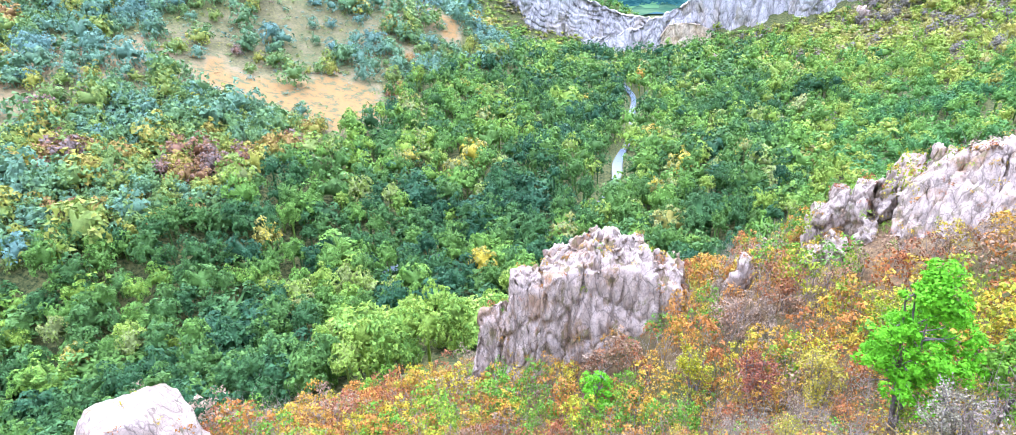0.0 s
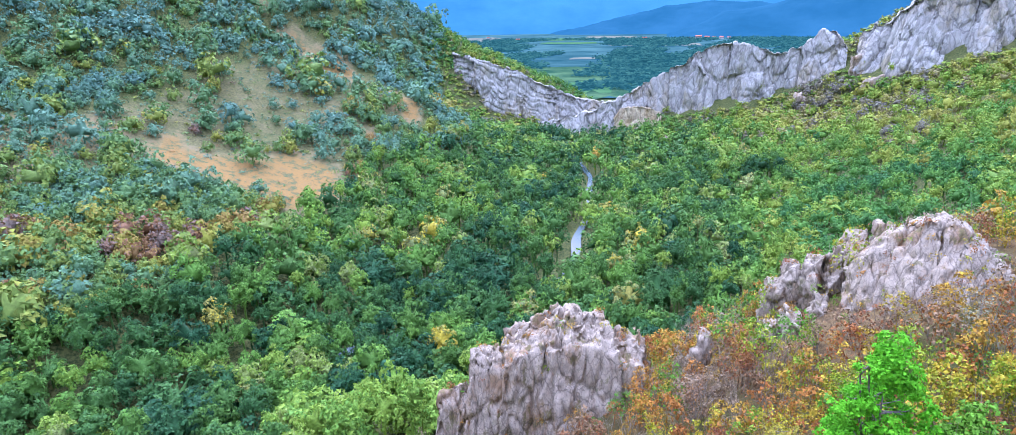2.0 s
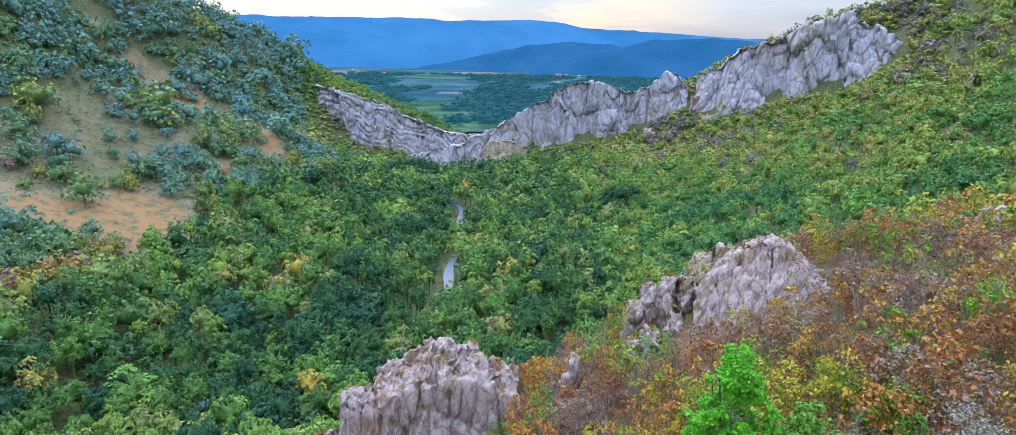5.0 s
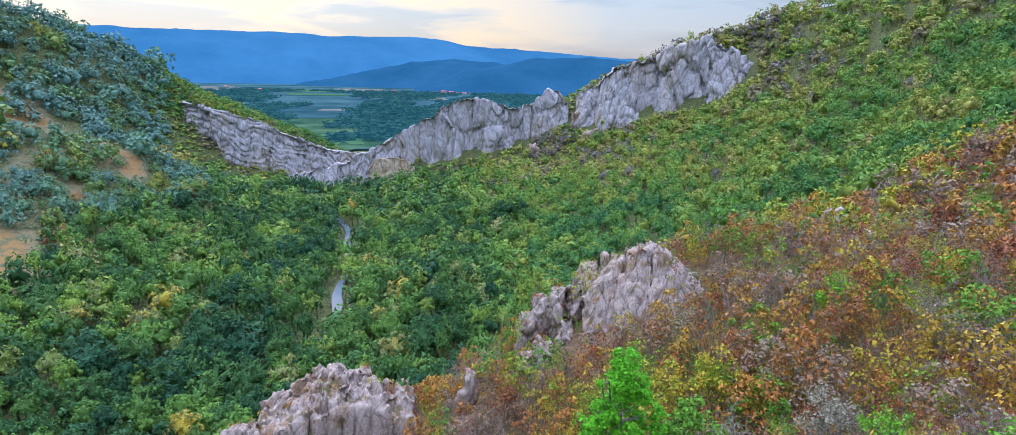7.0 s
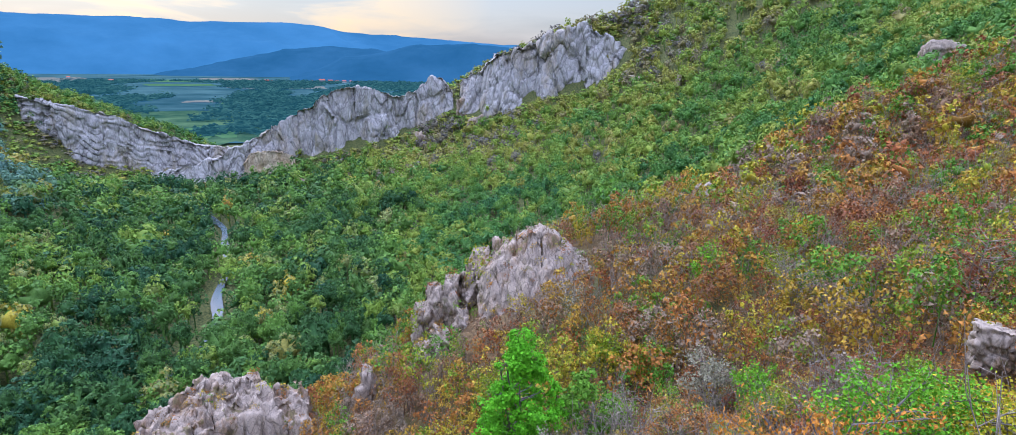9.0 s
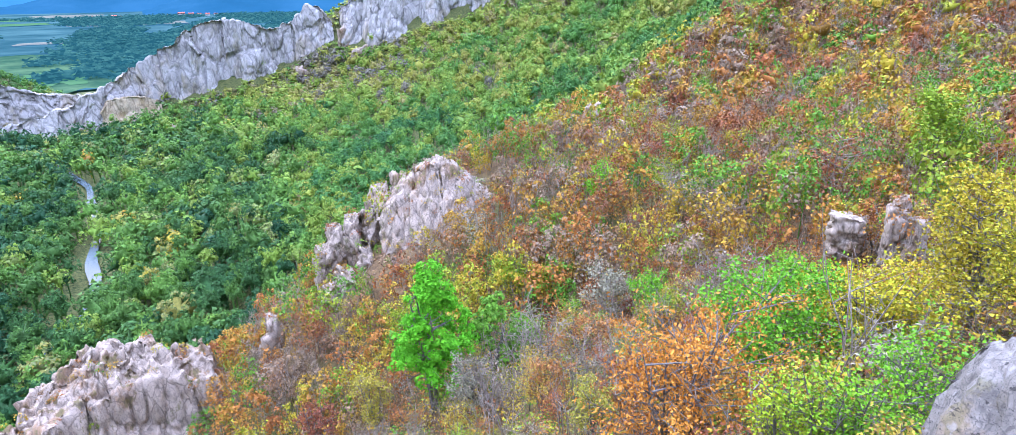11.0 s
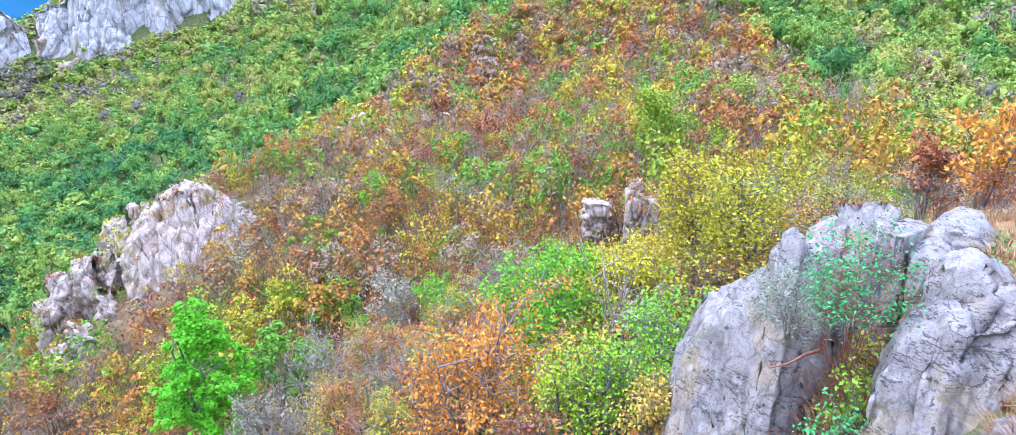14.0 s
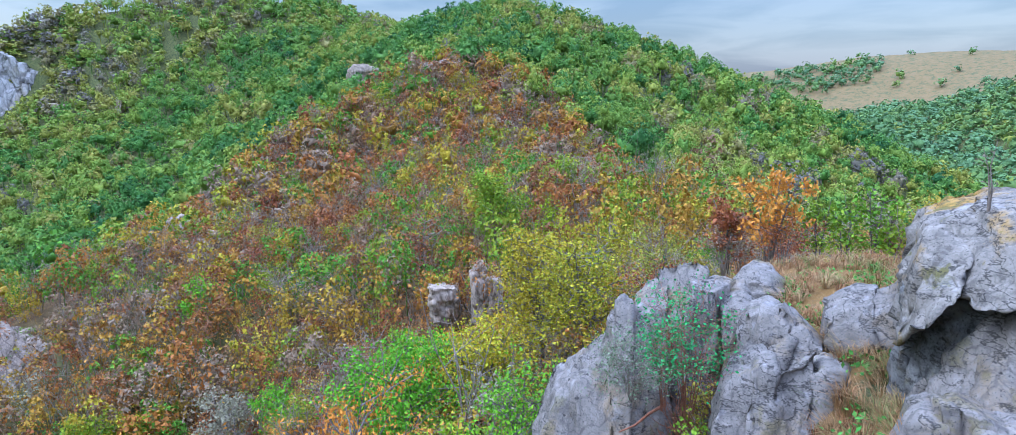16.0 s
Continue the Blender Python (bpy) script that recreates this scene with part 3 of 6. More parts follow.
def build_ground():
    az = np.radians(np.concatenate([np.arange(-100, 112, 0.45), np.arange(112, 260, 3.0)]))
    d = np.concatenate([[0.001, 0.5, 1.0, 1.5], 2.2 * 1.047 ** np.arange(0, 170)])
    d = d[d < 4850]
    a, r = np.meshgrid(az, d, indexing="ij")
    x, y = (r * np.sin(a)).ravel(), (r * np.cos(a)).ravel()
    z = land(x, y)
    deg, rr = np.degrees(a).ravel(), r.ravel()
    f = grid_faces(len(az), len(d), wrap=True)
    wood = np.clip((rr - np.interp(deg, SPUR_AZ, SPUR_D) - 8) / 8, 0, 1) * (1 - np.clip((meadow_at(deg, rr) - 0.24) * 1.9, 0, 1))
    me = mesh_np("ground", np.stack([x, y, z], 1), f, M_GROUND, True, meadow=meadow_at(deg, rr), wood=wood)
    tagged(new("ground", me), "autumn hillside soil with leaf litter and dry meadows", "ground", kind="structure")


build_ground()


def build_river():
    line = np.array([polar(a, e, d)[:2] for a, e, d in RIVER])
    t = np.linspace(0, len(line) - 1, 180)
    x, y = (np.interp(t, np.arange(len(line)), line[:, k]) for k in (0, 1))
    for _ in range(6):
        x[1:-1] = (x[:-2] + 2 * x[1:-1] + x[2:]) / 4
        y[1:-1] = (y[:-2] + 2 * y[1:-1] + y[2:]) / 4
    tx, ty = np.gradient(x), np.gradient(y)
    s = np.hypot(tx, ty)
    w = 1.5 + 0.35 * np.sin(t * 3.1)
    v = []
    for k in (-1, -0.4, 0.4, 1):
        v.append(np.stack([x - k * w * ty / s, y + k * w * tx / s, np.full_like(x, 1.2)], 1))
    v = np.stack(v, 1).reshape(-1, 3)
    m, n, l = material("river_water")
    out = n.new("ShaderNodeOutputMaterial")
    bs = n.new("ShaderNodeBsdfPrincipled")
    bs.inputs["Base Color"].default_value = (0.10, 0.13, 0.15, 1)
    bs.inputs["Roughness"].default_value = 0.12
    co = n.new("ShaderNodeTexCoord").outputs["Object"]
    bp = n.new("ShaderNodeBump")
    bp.inputs["Strength"].default_value, bp.inputs["Distance"].default_value = 0.35, 0.3
    l.new(noise_node(n, l, co, 0.8, 5), bp.inputs["Height"])
    l.new(bp.outputs[0], bs.inputs["Normal"])
    l.new(bs.outputs[0], out.inputs["Surface"])
    tagged(new("river", mesh_np("river", v, grid_faces(len(x), 4), m, True)), "narrow river reflecting the pale sky between trees", "river", kind="structure")
    return np.stack([x, y], 1)


RIVER_XY = build_river()

# ---------------------------------------------------------------- far country


def build_far():
    # the blue of ridge, fold and hill is emission in place of haze
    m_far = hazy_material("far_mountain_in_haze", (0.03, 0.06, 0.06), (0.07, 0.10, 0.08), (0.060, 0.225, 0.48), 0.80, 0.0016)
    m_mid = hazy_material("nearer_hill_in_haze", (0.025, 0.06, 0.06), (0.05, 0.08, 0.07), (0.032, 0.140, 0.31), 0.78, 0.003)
    far_line = [(-60, 2.4), (-45, 2.8), (-33.7, 2.9), (-27, 2.95), (-21, 3.15), (-16.9, 3.0), (-9, 3.15), (-6, 2.95), (-4.2, 2.5), (0.5, 2.35), (6, 2.0), (12, 1.7), (25, 1.6), (40, 1.5)]
    mid_line = [(-9, -1.6), (-7, -0.9), (-4.5, 0.35), (-2, 0.7), (1.5, 1.5), (4.7, 1.75), (9, 1.75), (14, 1.5), (22, 1.2)]
    fold_line = [(-20, -1.6), (-16, -0.6), (-12, 0.4), (-9, 1.0), (-5.5, 1.35), (-2, 1.2), (3, 0.6), (8, 0.2)]
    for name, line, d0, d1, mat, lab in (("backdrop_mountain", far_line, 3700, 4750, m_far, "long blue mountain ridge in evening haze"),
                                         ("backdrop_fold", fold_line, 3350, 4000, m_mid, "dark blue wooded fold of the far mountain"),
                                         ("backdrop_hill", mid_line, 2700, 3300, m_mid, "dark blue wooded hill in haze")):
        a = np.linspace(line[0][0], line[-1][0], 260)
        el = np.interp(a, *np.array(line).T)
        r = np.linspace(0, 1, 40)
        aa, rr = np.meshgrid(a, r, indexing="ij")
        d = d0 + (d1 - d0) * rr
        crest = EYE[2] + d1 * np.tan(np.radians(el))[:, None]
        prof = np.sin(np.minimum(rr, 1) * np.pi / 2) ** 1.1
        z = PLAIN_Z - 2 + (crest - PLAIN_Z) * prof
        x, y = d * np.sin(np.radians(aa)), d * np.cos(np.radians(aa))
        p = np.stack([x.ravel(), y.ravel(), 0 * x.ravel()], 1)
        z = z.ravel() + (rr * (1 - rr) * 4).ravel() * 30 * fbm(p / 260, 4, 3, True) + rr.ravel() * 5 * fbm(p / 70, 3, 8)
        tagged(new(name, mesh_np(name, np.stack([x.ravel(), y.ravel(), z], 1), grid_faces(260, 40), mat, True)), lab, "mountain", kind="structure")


build_far()

# ---------------------------------------------------------------- rocks


def superblock(level, size, seed, square=0.55):
    """A block of that size with broken flat faces, its base at z = 0. square: how close it stays to a box."""
    v, f = ICO[level]
    g = np.random.default_rng(seed * 13 + 5)
    n = np.concatenate([np.eye(3), -np.eye(3)]) + g.normal(0, 0.16, (6, 3))
    n = np.concatenate([n, g.normal(0, 1, (9, 3))])
    n /= np.linalg.norm(n, axis=1, keepdims=True)
    h = np.concatenate([g.uniform(0.9, 1.0, 6), g.uniform(square + 0.42, square + 0.72, 9)])
    far = np.where(v @ n.T > 1e-3, h / np.maximum(v @ n.T, 1e-3), 9.0)
    k = 80.0
    r = (far ** -k).sum(1) ** (-1 / k)
    return v * r[:, None] * np.array(size) / 2 + (0, 0, size[2] / 2), f


def weather(v, f, unit, amp, seed, flute=0.5, step=0.5, gap=0.5, facet=1.6, grit=0.7, sub=0.6):
    """Breaks a smooth block into fractured, fluted limestone."""
    a, b, c = v[f[:, 0]], v[f[:, 1]], v[f[:, 2]]
    fn = np.cross(b - a, c - a)
    nrm = np.zeros_like(v)
    for k in range(3):
        np.add.at(nrm, f[:, k], fn)
    nrm /= np.linalg.norm(nrm, axis=1, keepdims=True) + 1e-9
    q = v / unit * (1, 1, flute) + seed * 3.7
    q = q + 0.12 * np.stack([vnoise(q * 2.1, seed + k) for k in (1, 2, 3)], 1)
    d1, d2, cid, til = cells(q, seed)
    e1, e2, cid2, til2 = cells(q * 2.7, seed + 20)
    h = step * (cid - 0.5) + sub * 0.6 * step * (cid2 - 0.5) - gap * np.exp(-((d2 - d1) / 0.10) ** 2) - sub * 0.6 * gap * np.exp(-((e2 - e1) / 0.11) ** 2)
    h = h + facet * (til + 0.5 * sub * til2) + grit * (0.22 * fbm(q * 1.6, 3, seed + 5, True) + 0.12 * fbm(q * 6, 2, seed + 7))
    h = h * (1 - 0.65 * np.clip(nrm[:, 2], 0, 1))
    return v + nrm * (h * amp)[:, None]


def rock(name, blocks, mat, label, category="rock", unit=1.5, amp=0.5, flute=0.5, step=0.6, level=5, seed=1, base=None, rz=0.0, teeth=0.0, square=0.55, piece="buttress", smooth=False, gap=0.5, taper=0.0):
    """One rock from blocks (x, y, z, size x, size y, size z, turn, lean) in its own axes; it stands at base."""
    root = tagged(new(name), label, category)
    for k, (x, y, z, sx, sy, sz, turn, lean) in enumerate(blocks):
        v, f = superblock(level, (sx, sy, sz), seed + k, square)
        if teeth:
            q = np.stack([v[:, 0], v[:, 1], 0 * v[:, 0]], 1) / unit
            v[:, 2] += np.clip(v[:, 2] / sz, 0, 1) ** 2 * teeth * sz * fbm(q * 0.9 + seed + k, 3, seed + k, True)
        v[:, :2] *= (1 + taper * (0.5 - np.clip(v[:, 2:] / sz, 0, 1)))
        v = weather(v, f, unit, amp, seed + 31 * k, flute, step, gap)
        m = np.array((Euler((radians(lean), 0, radians(turn)))).to_matrix())
        part(piece, mesh_np(piece, v @ m.T + (x, y, z), f, mat, smooth), root)
    root.matrix_world = pose(*base, 0, 0, rz)
    return root


def cliff(name, line, label, seed, rows=46, lean=0.22, unit=16.0, amp=4.2, step_az=0.06, mat=None, beds=0.0, dip=0.0, crest=3.0):
    """A rock wall along (az, top elevation, foot elevation, distance). beds: depth of its strata, which fall by dip."""
    a = np.array(line)
    az = np.arange(a[0, 0], a[-1, 0] + 1e-6, step_az)
    top, bot, d = (np.interp(az, a[:, 0], a[:, k]) for k in (1, 2, 3))
    d = d + 7 * fbm(np.stack([az * 0.55, 0 * az, 0 * az + seed], 1), 3, seed)
    zt, zb = EYE[2] + d * np.tan(np.radians(top)), EYE[2] + d * np.tan(np.radians(bot)) - 9
    p1 = np.stack([az * 0.9, 0 * az, 0 * az], 1)
    zt = zt + crest * fbm(p1 * 1.5, 4, seed, True) * np.clip((zt - zb) / 18, 0.15, 1)
    t = np.concatenate([np.linspace(0, 1, rows), [1.0, 1.0]])
    back = np.concatenate([np.linspace(0, 1, rows) * lean * 20, [lean * 20 + 9, lean * 20 + 12]])
    drop = np.concatenate([np.zeros(rows), [1.0, 12.0]])
    Z = zb[:, None] + (zt - zb)[:, None] * t - drop
    Dm = d[:, None] + back
    A = np.radians(az)[:, None] + 0 * Z
    if beds:
        # tilted beds: each one steps back from the one below
        u = (Z + dip * Dm * A + 4.0 * vnoise(np.stack([(A * 60).ravel(), (Z / 9).ravel(), 0 * Z.ravel()], 1), seed).reshape(Z.shape)) / 4.2
        Dm = Dm + beds * (np.abs((u - np.floor(u)) - 0.5) * 2) ** 3 + beds * 0.8 * (lattice(np.floor(u).astype(np.int64), 3, 5, seed) - 0.5)
    v = np.stack([(Dm * np.sin(A)).ravel(), (Dm * np.cos(A)).ravel(), Z.ravel()], 1)
    quads = grid_faces(len(az), rows + 2)
    tri = np.concatenate([quads[:, [0, 1, 2]], quads[:, [0, 2, 3]]])
    v = weather(v, tri, unit, amp * 0.6, seed, 0.4, 1.3, 0.5, facet=2.0, grit=0.15, sub=0.5)
    v = weather(v, tri, unit * 0.36, amp * 0.20, seed + 3, 0.4, 1.0, 0.6, facet=1.8, grit=0.2, sub=0.0)
    ob = new(name, mesh_np(name, v, tri, mat or M_CLIFF, False))
    return tagged(ob, label, "cliff")


# fields, plain and far woods carry their haze as a bluish glow
M_FIELD = hazy_material("plain_meadow_in_haze", (0.06, 0.12, 0.04), (0.10, 0.16, 0.06), (0.06, 0.18, 0.11), 0.55, 0.01)
M_STUBBLE = hazy_material("plain_stubble_in_haze", (0.18, 0.15, 0.10), (0.24, 0.20, 0.13), (0.14, 0.20, 0.23), 0.6, 0.01)
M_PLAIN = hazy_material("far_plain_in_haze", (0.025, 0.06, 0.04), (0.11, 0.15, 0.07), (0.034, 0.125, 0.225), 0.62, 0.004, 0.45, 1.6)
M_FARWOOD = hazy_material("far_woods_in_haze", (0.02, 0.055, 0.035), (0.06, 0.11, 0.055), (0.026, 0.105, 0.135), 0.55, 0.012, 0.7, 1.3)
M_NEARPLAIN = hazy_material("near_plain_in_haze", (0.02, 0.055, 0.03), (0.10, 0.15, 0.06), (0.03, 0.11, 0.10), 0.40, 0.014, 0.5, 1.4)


def sector(name, a0, a1, d0, d1, z, mat, label, category, seed, ragged=0.0):
    """A flat piece of the plain between two bearings and two distances."""
    a, r = np.meshgrid(np.radians(np.linspace(a0, a1, 40)), np.linspace(0, 1, 24), indexing="ij")
    w = ragged * (d1 - d0) * vnoise(np.stack([np.degrees(a).ravel() * 1.5, 0 * a.ravel() + seed, 0 * a.ravel()], 1), seed).reshape(a.shape)
    d = d0 + (d1 - d0) * r + w * (0.5 + np.sin(r * 3.1))
    a = a + ragged * 0.02 * vnoise(np.stack([d.ravel() / 40, 0 * d.ravel() + seed, 0 * d.ravel()], 1), seed + 3).reshape(a.shape)
    v = np.stack([(d * np.sin(a)).ravel(), (d * np.cos(a)).ravel(), np.full(a.size, z)], 1)
    tagged(new(name, mesh_np(name, v, grid_faces(40, 24), mat, True)), label, category, kind="structure")


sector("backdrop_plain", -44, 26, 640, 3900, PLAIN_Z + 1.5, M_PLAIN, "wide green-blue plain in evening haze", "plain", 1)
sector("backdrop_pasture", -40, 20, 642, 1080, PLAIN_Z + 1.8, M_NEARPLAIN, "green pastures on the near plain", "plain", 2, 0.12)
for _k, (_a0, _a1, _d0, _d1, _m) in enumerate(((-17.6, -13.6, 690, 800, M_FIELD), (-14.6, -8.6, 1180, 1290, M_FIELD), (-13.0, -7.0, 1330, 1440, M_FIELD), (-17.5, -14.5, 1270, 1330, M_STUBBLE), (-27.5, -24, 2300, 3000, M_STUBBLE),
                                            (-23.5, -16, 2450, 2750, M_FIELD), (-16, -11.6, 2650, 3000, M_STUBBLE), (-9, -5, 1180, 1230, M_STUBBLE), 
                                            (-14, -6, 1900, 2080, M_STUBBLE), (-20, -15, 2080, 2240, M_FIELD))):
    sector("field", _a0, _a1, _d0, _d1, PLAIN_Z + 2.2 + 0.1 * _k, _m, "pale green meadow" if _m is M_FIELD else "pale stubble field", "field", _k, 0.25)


def houses():
    m_wall = plain_material("pale_plaster", [(0.3, (0.30, 0.29, 0.28)), (0.7, (0.42, 0.41, 0.40))], 0.3)
    m_roof = plain_material("red_roof_tiles", [(0.3, (0.40, 0.09, 0.06)), (0.7, (0.55, 0.14, 0.09))], 0.3)
    bm = bmesh.new()
    bmesh.ops.create_cube(bm, size=1)
    bmesh.ops.translate(bm, vec=(0, 0, 0.5), verts=bm.verts)
    wall = bpy.data.meshes.new("wall")
    bm.to_mesh(wall)
    bm.free()
    wall.materials.append(m_wall)
    roof = mesh_np("roof", [(-0.56, -0.56, 0.98), (0.56, -0.56, 0.98), (0.56, 0.56, 0.98), (-0.56, 0.56, 0.98), (-0.56, 0, 1.5), (0.56, 0, 1.5)],
                   [(0, 1, 5), (0, 5, 4), (2, 3, 4), (2, 4, 5), (0, 4, 3), (1, 2, 5), (0, 3, 2), (0, 2, 1)], m_roof)
    g = np.random.default_rng(3)
    for az, d, s in [(-10.9, 2500, 26), (-10.6, 2540, 18), (-6.3, 2560, 34), (-5.6, 2540, 28), (-5.0, 2560, 22), (-4.4, 2520, 24), (-3.8, 2560, 20), (-22.3, 2500, 22), (-7.2, 2580, 18), (-3.2, 2500, 16), (-12.4, 2620, 16), (-25, 2900, 20)]:
        x, y = d * math.sin(radians(az)), d * math.cos(radians(az))
        h = tagged(new("village_house"), "pale distant house with a red roof", "house", "village on the plain")
        part("wall", wall, h)
        part("roof", roof, h)
        h.matrix_world = pose(x, y, PLAIN_Z + 1.4, 0, 0, g.uniform(-30, 30) - az) @ Matrix.Diagonal((s * 0.6, s * 0.4, s * 0.26, 1))


houses()
cliff("rock_cliff", [(-28.4, -2.9, -4.0, 462), (-27.6, -3.0, -5.4, 458), (-26, -3.5, -6.6, 454), (-24.5, -3.8, -7.3, 450), (-22.3, -4.6, -8.1, 448), (-20.3, -5.6, -8.8, 448), (-18.0, -6.6, -9.2, 449), (-16, -7.2, -9.4, 450), (-13.2, -7.6, -10.2, 456)],
      "grey tilted limestone cliff band below the wooded hill", 4, lean=0.4, beds=0.8, dip=0.34, rows=60, crest=1.4)
cliff("rock_cliff", [(-20.4, -9.3, -9.7, 428), (-18.5, -9.0, -10.0, 424), (-16.2, -8.6, -10.2, 422), (-14, -7.6, -10.3, 420), (-12.6, -7.0, -10.0, 417), (-11.6, -6.4, -9.5, 416), (-10.6, -5.6, -9.2, 414), (-8.6, -4.5, -8.5, 412), (-6.3, -3.0, -7.9, 409), (-4.2, -2.2, -7.5, 406), (-2.6, -2.4, -7.4, 404), (0.4, -2.9, -7.2, 401),
                     (2.0, -2.6, -5.6, 400), (3.3, -1.3, -4.6, 398), (4.4, -1.3, -3.9, 398), (5.4, -2.4, -3.4, 398)], "grey limestone cliff closing the gorge", 9, lean=0.45, rows=64, amp=4.8, step_az=0.05, crest=2.2)
cliff("rock_cliff", [(-13.4, -9.0, -9.9, 413), (-12.7, -8.0, -10.1, 411), (-11.2, -7.8, -9.5, 409), (-9.8, -8.0, -9.0, 408), (-9.0, -8.5, -9.0, 408)], "pale ochre quarried rock face at the foot of the cliff", 29, lean=0.2, unit=9, amp=2.2, mat=M_OCHRE, crest=1.0)
cliff("rock_cliff", [(5.9, -1.8, -2.8, 387), (6.9, -0.8, -3.0, 383), (7.8, -0.6, -3.4, 379), (8.6, 0.2, -3.8, 375), (9.5, 0.9, -3.6, 373), (12.3, 1.9, -2.9, 367), (15.2, 3.2, -2.0, 362), (17.2, 3.9, -1.7, 359), (18.6, 3.4, -1.2, 358), (20.5, 1.8, -0.7, 357), (22.3, 1.0, -0.2, 356)],
      "broken grey limestone crags below the ridge", 14, amp=6.5, lean=0.7, unit=20, rows=60, step_az=0.05)


def on_land(az, d):
    a = radians(az)
    x, y = d * math.sin(a), d * math.cos(a)
    return x, y, float(land([x], [y])[0])


def crag_at(az, el_top, el_foot, d, width_deg, deep, label, seed, blocks=None, mat=None, name="limestone_crag", **kw):
    """A crag whose top and foot are seen at those elevations; blocks in shares of its width, depth and height."""
    z0, z1 = EYE[2] + d * math.tan(radians(el_foot)), EYE[2] + d * math.tan(radians(el_top))
    w, h = 2 * d * math.tan(radians(width_deg / 2)), z1 - z0
    bl = [(x * w, y * deep, z * h, sx * w, sy * deep, sz * h, t, le) for x, y, z, sx, sy, sz, t, le in (blocks or [(0, 0, 0, 1, 1, 1, 0, 0)])]
    x, y = d * math.sin(radians(az)), d * math.cos(radians(az))
    return rock(name, bl, mat or M_CRAG, label, "rock", base=(x, y, z0), rz=-az, seed=seed, **kw)


FLUTED = dict(unit=1.5, amp=0.55, flute=0.30, step=1.0, teeth=0.06, gap=1.1, taper=0.40, square=0.68)
BROKEN = dict(unit=1.5, amp=0.50, flute=0.7, step=1.0, teeth=0.08, gap=1.1, taper=0.3)
crag_at(-19.3, -27.9, -42, 57, 24, 11, "tall fluted pale limestone crag with lichen and tufts", 3, level=6, **FLUTED,
        blocks=[(0.13, 0.0, 0.0, 0.40, 1.0, 0.94, 8, -5), (-0.05, 0.08, 0.0, 0.36, 0.9, 0.93, -6, -3), (-0.24, 0.0, -0.05, 0.30, 0.8, 0.80, 5, -7), (0.31, 0.05, 0.08, 0.30, 0.8, 0.80, -10, 0),
                (-0.40, -0.1, -0.15, 0.24, 0.6, 0.72, 0, -9), (0.05, -0.35, -0.2, 0.4, 0.5, 0.75, 0, -8), (0.43, 0.0, 0.05, 0.16, 0.6, 0.62, 0, 0)])
crag_at(-3.8, -27.6, -32, 58, 2.6, 3, "small pale limestone pinnacle in the scrub", 6, level=4, blocks=[(0.1, 0, 0, 0.7, 1, 0.95, 0, 0), (-0.35, 0, -0.1, 0.5, 0.8, 0.6, 0, 0)], **BROKEN)
crag_at(4.6, -19.4, -26, 64, 6.0, 5, "jagged pale limestone crag on the spur", 8, level=5, **BROKEN,
        blocks=[(-0.42, 0, -0.1, 0.28, 0.8, 0.66, 5, -5), (-0.18, 0, 0, 0.34, 0.8, 0.80, 5, -5), (0.10, 0, 0.05, 0.36, 0.9, 0.90, -8, 0), (0.36, 0.1, 0.1, 0.36, 0.9, 0.84, 10, 4)])
crag_at(12.2, -15.4, -22.5, 68, 9.5, 7, "broken pale limestone face among rusty shrubs", 11, level=5, **BROKEN,
        blocks=[(-0.40, 0, 0.08, 0.3, 0.8, 0.62, 12, -6), (-0.18, 0.05, 0.12, 0.34, 0.9, 0.74, -8, -4), (0.08, 0.05, 0.2, 0.36, 0.9, 0.78, -8, -4), (0.30, 0, 0.1, 0.34, 0.8, 0.75, 8, 5), (-0.1, -0.35, 0.0, 0.4, 0.6, 0.42, 0, -10),
                (0.25, -0.35, 0.0, 0.4, 0.6, 0.35, 0, -10)])
crag_at(18.6, -17.0, -21.5, 69, 3.6, 4, "low pale limestone blocks under shrubs", 12, level=4, blocks=[(-0.25, 0, 0, 0.5, 1, 0.9, 0, 0), (0.3, 0, -0.1, 0.5, 1, 0.7, 9, 0)], **BROKEN)
crag_at(3.2, -25.0, -28.0, 58, 3.4, 3, "small broken limestone ledge in the scrub", 23, level=4, blocks=[(-0.3, 0, 0, 0.5, 1, 0.7, 0, 0), (0.25, 0, 0, 0.6, 1, 1.0, 9, 0)], **BROKEN)
crag_at(7.4, -23.0, -26.5, 60, 4.0, 3, "small broken limestone ledge in the scrub", 24, level=4, blocks=[(-0.3, 0, 0, 0.5, 1, 0.9, 0, 0), (0.25, 0, 0, 0.6, 1, 0.7, 9, 0)], **BROKEN)
crag_at(29.5, -9.9, -12.8, 82, 3.0, 2.5, "small grey limestone outcrop on the spur crest", 13, level=4, blocks=[(-0.2, 0, 0, 0.6, 1, 0.9, 0, 0), (0.25, 0, 0, 0.6, 1, 0.8, 9, 0)], **BROKEN)
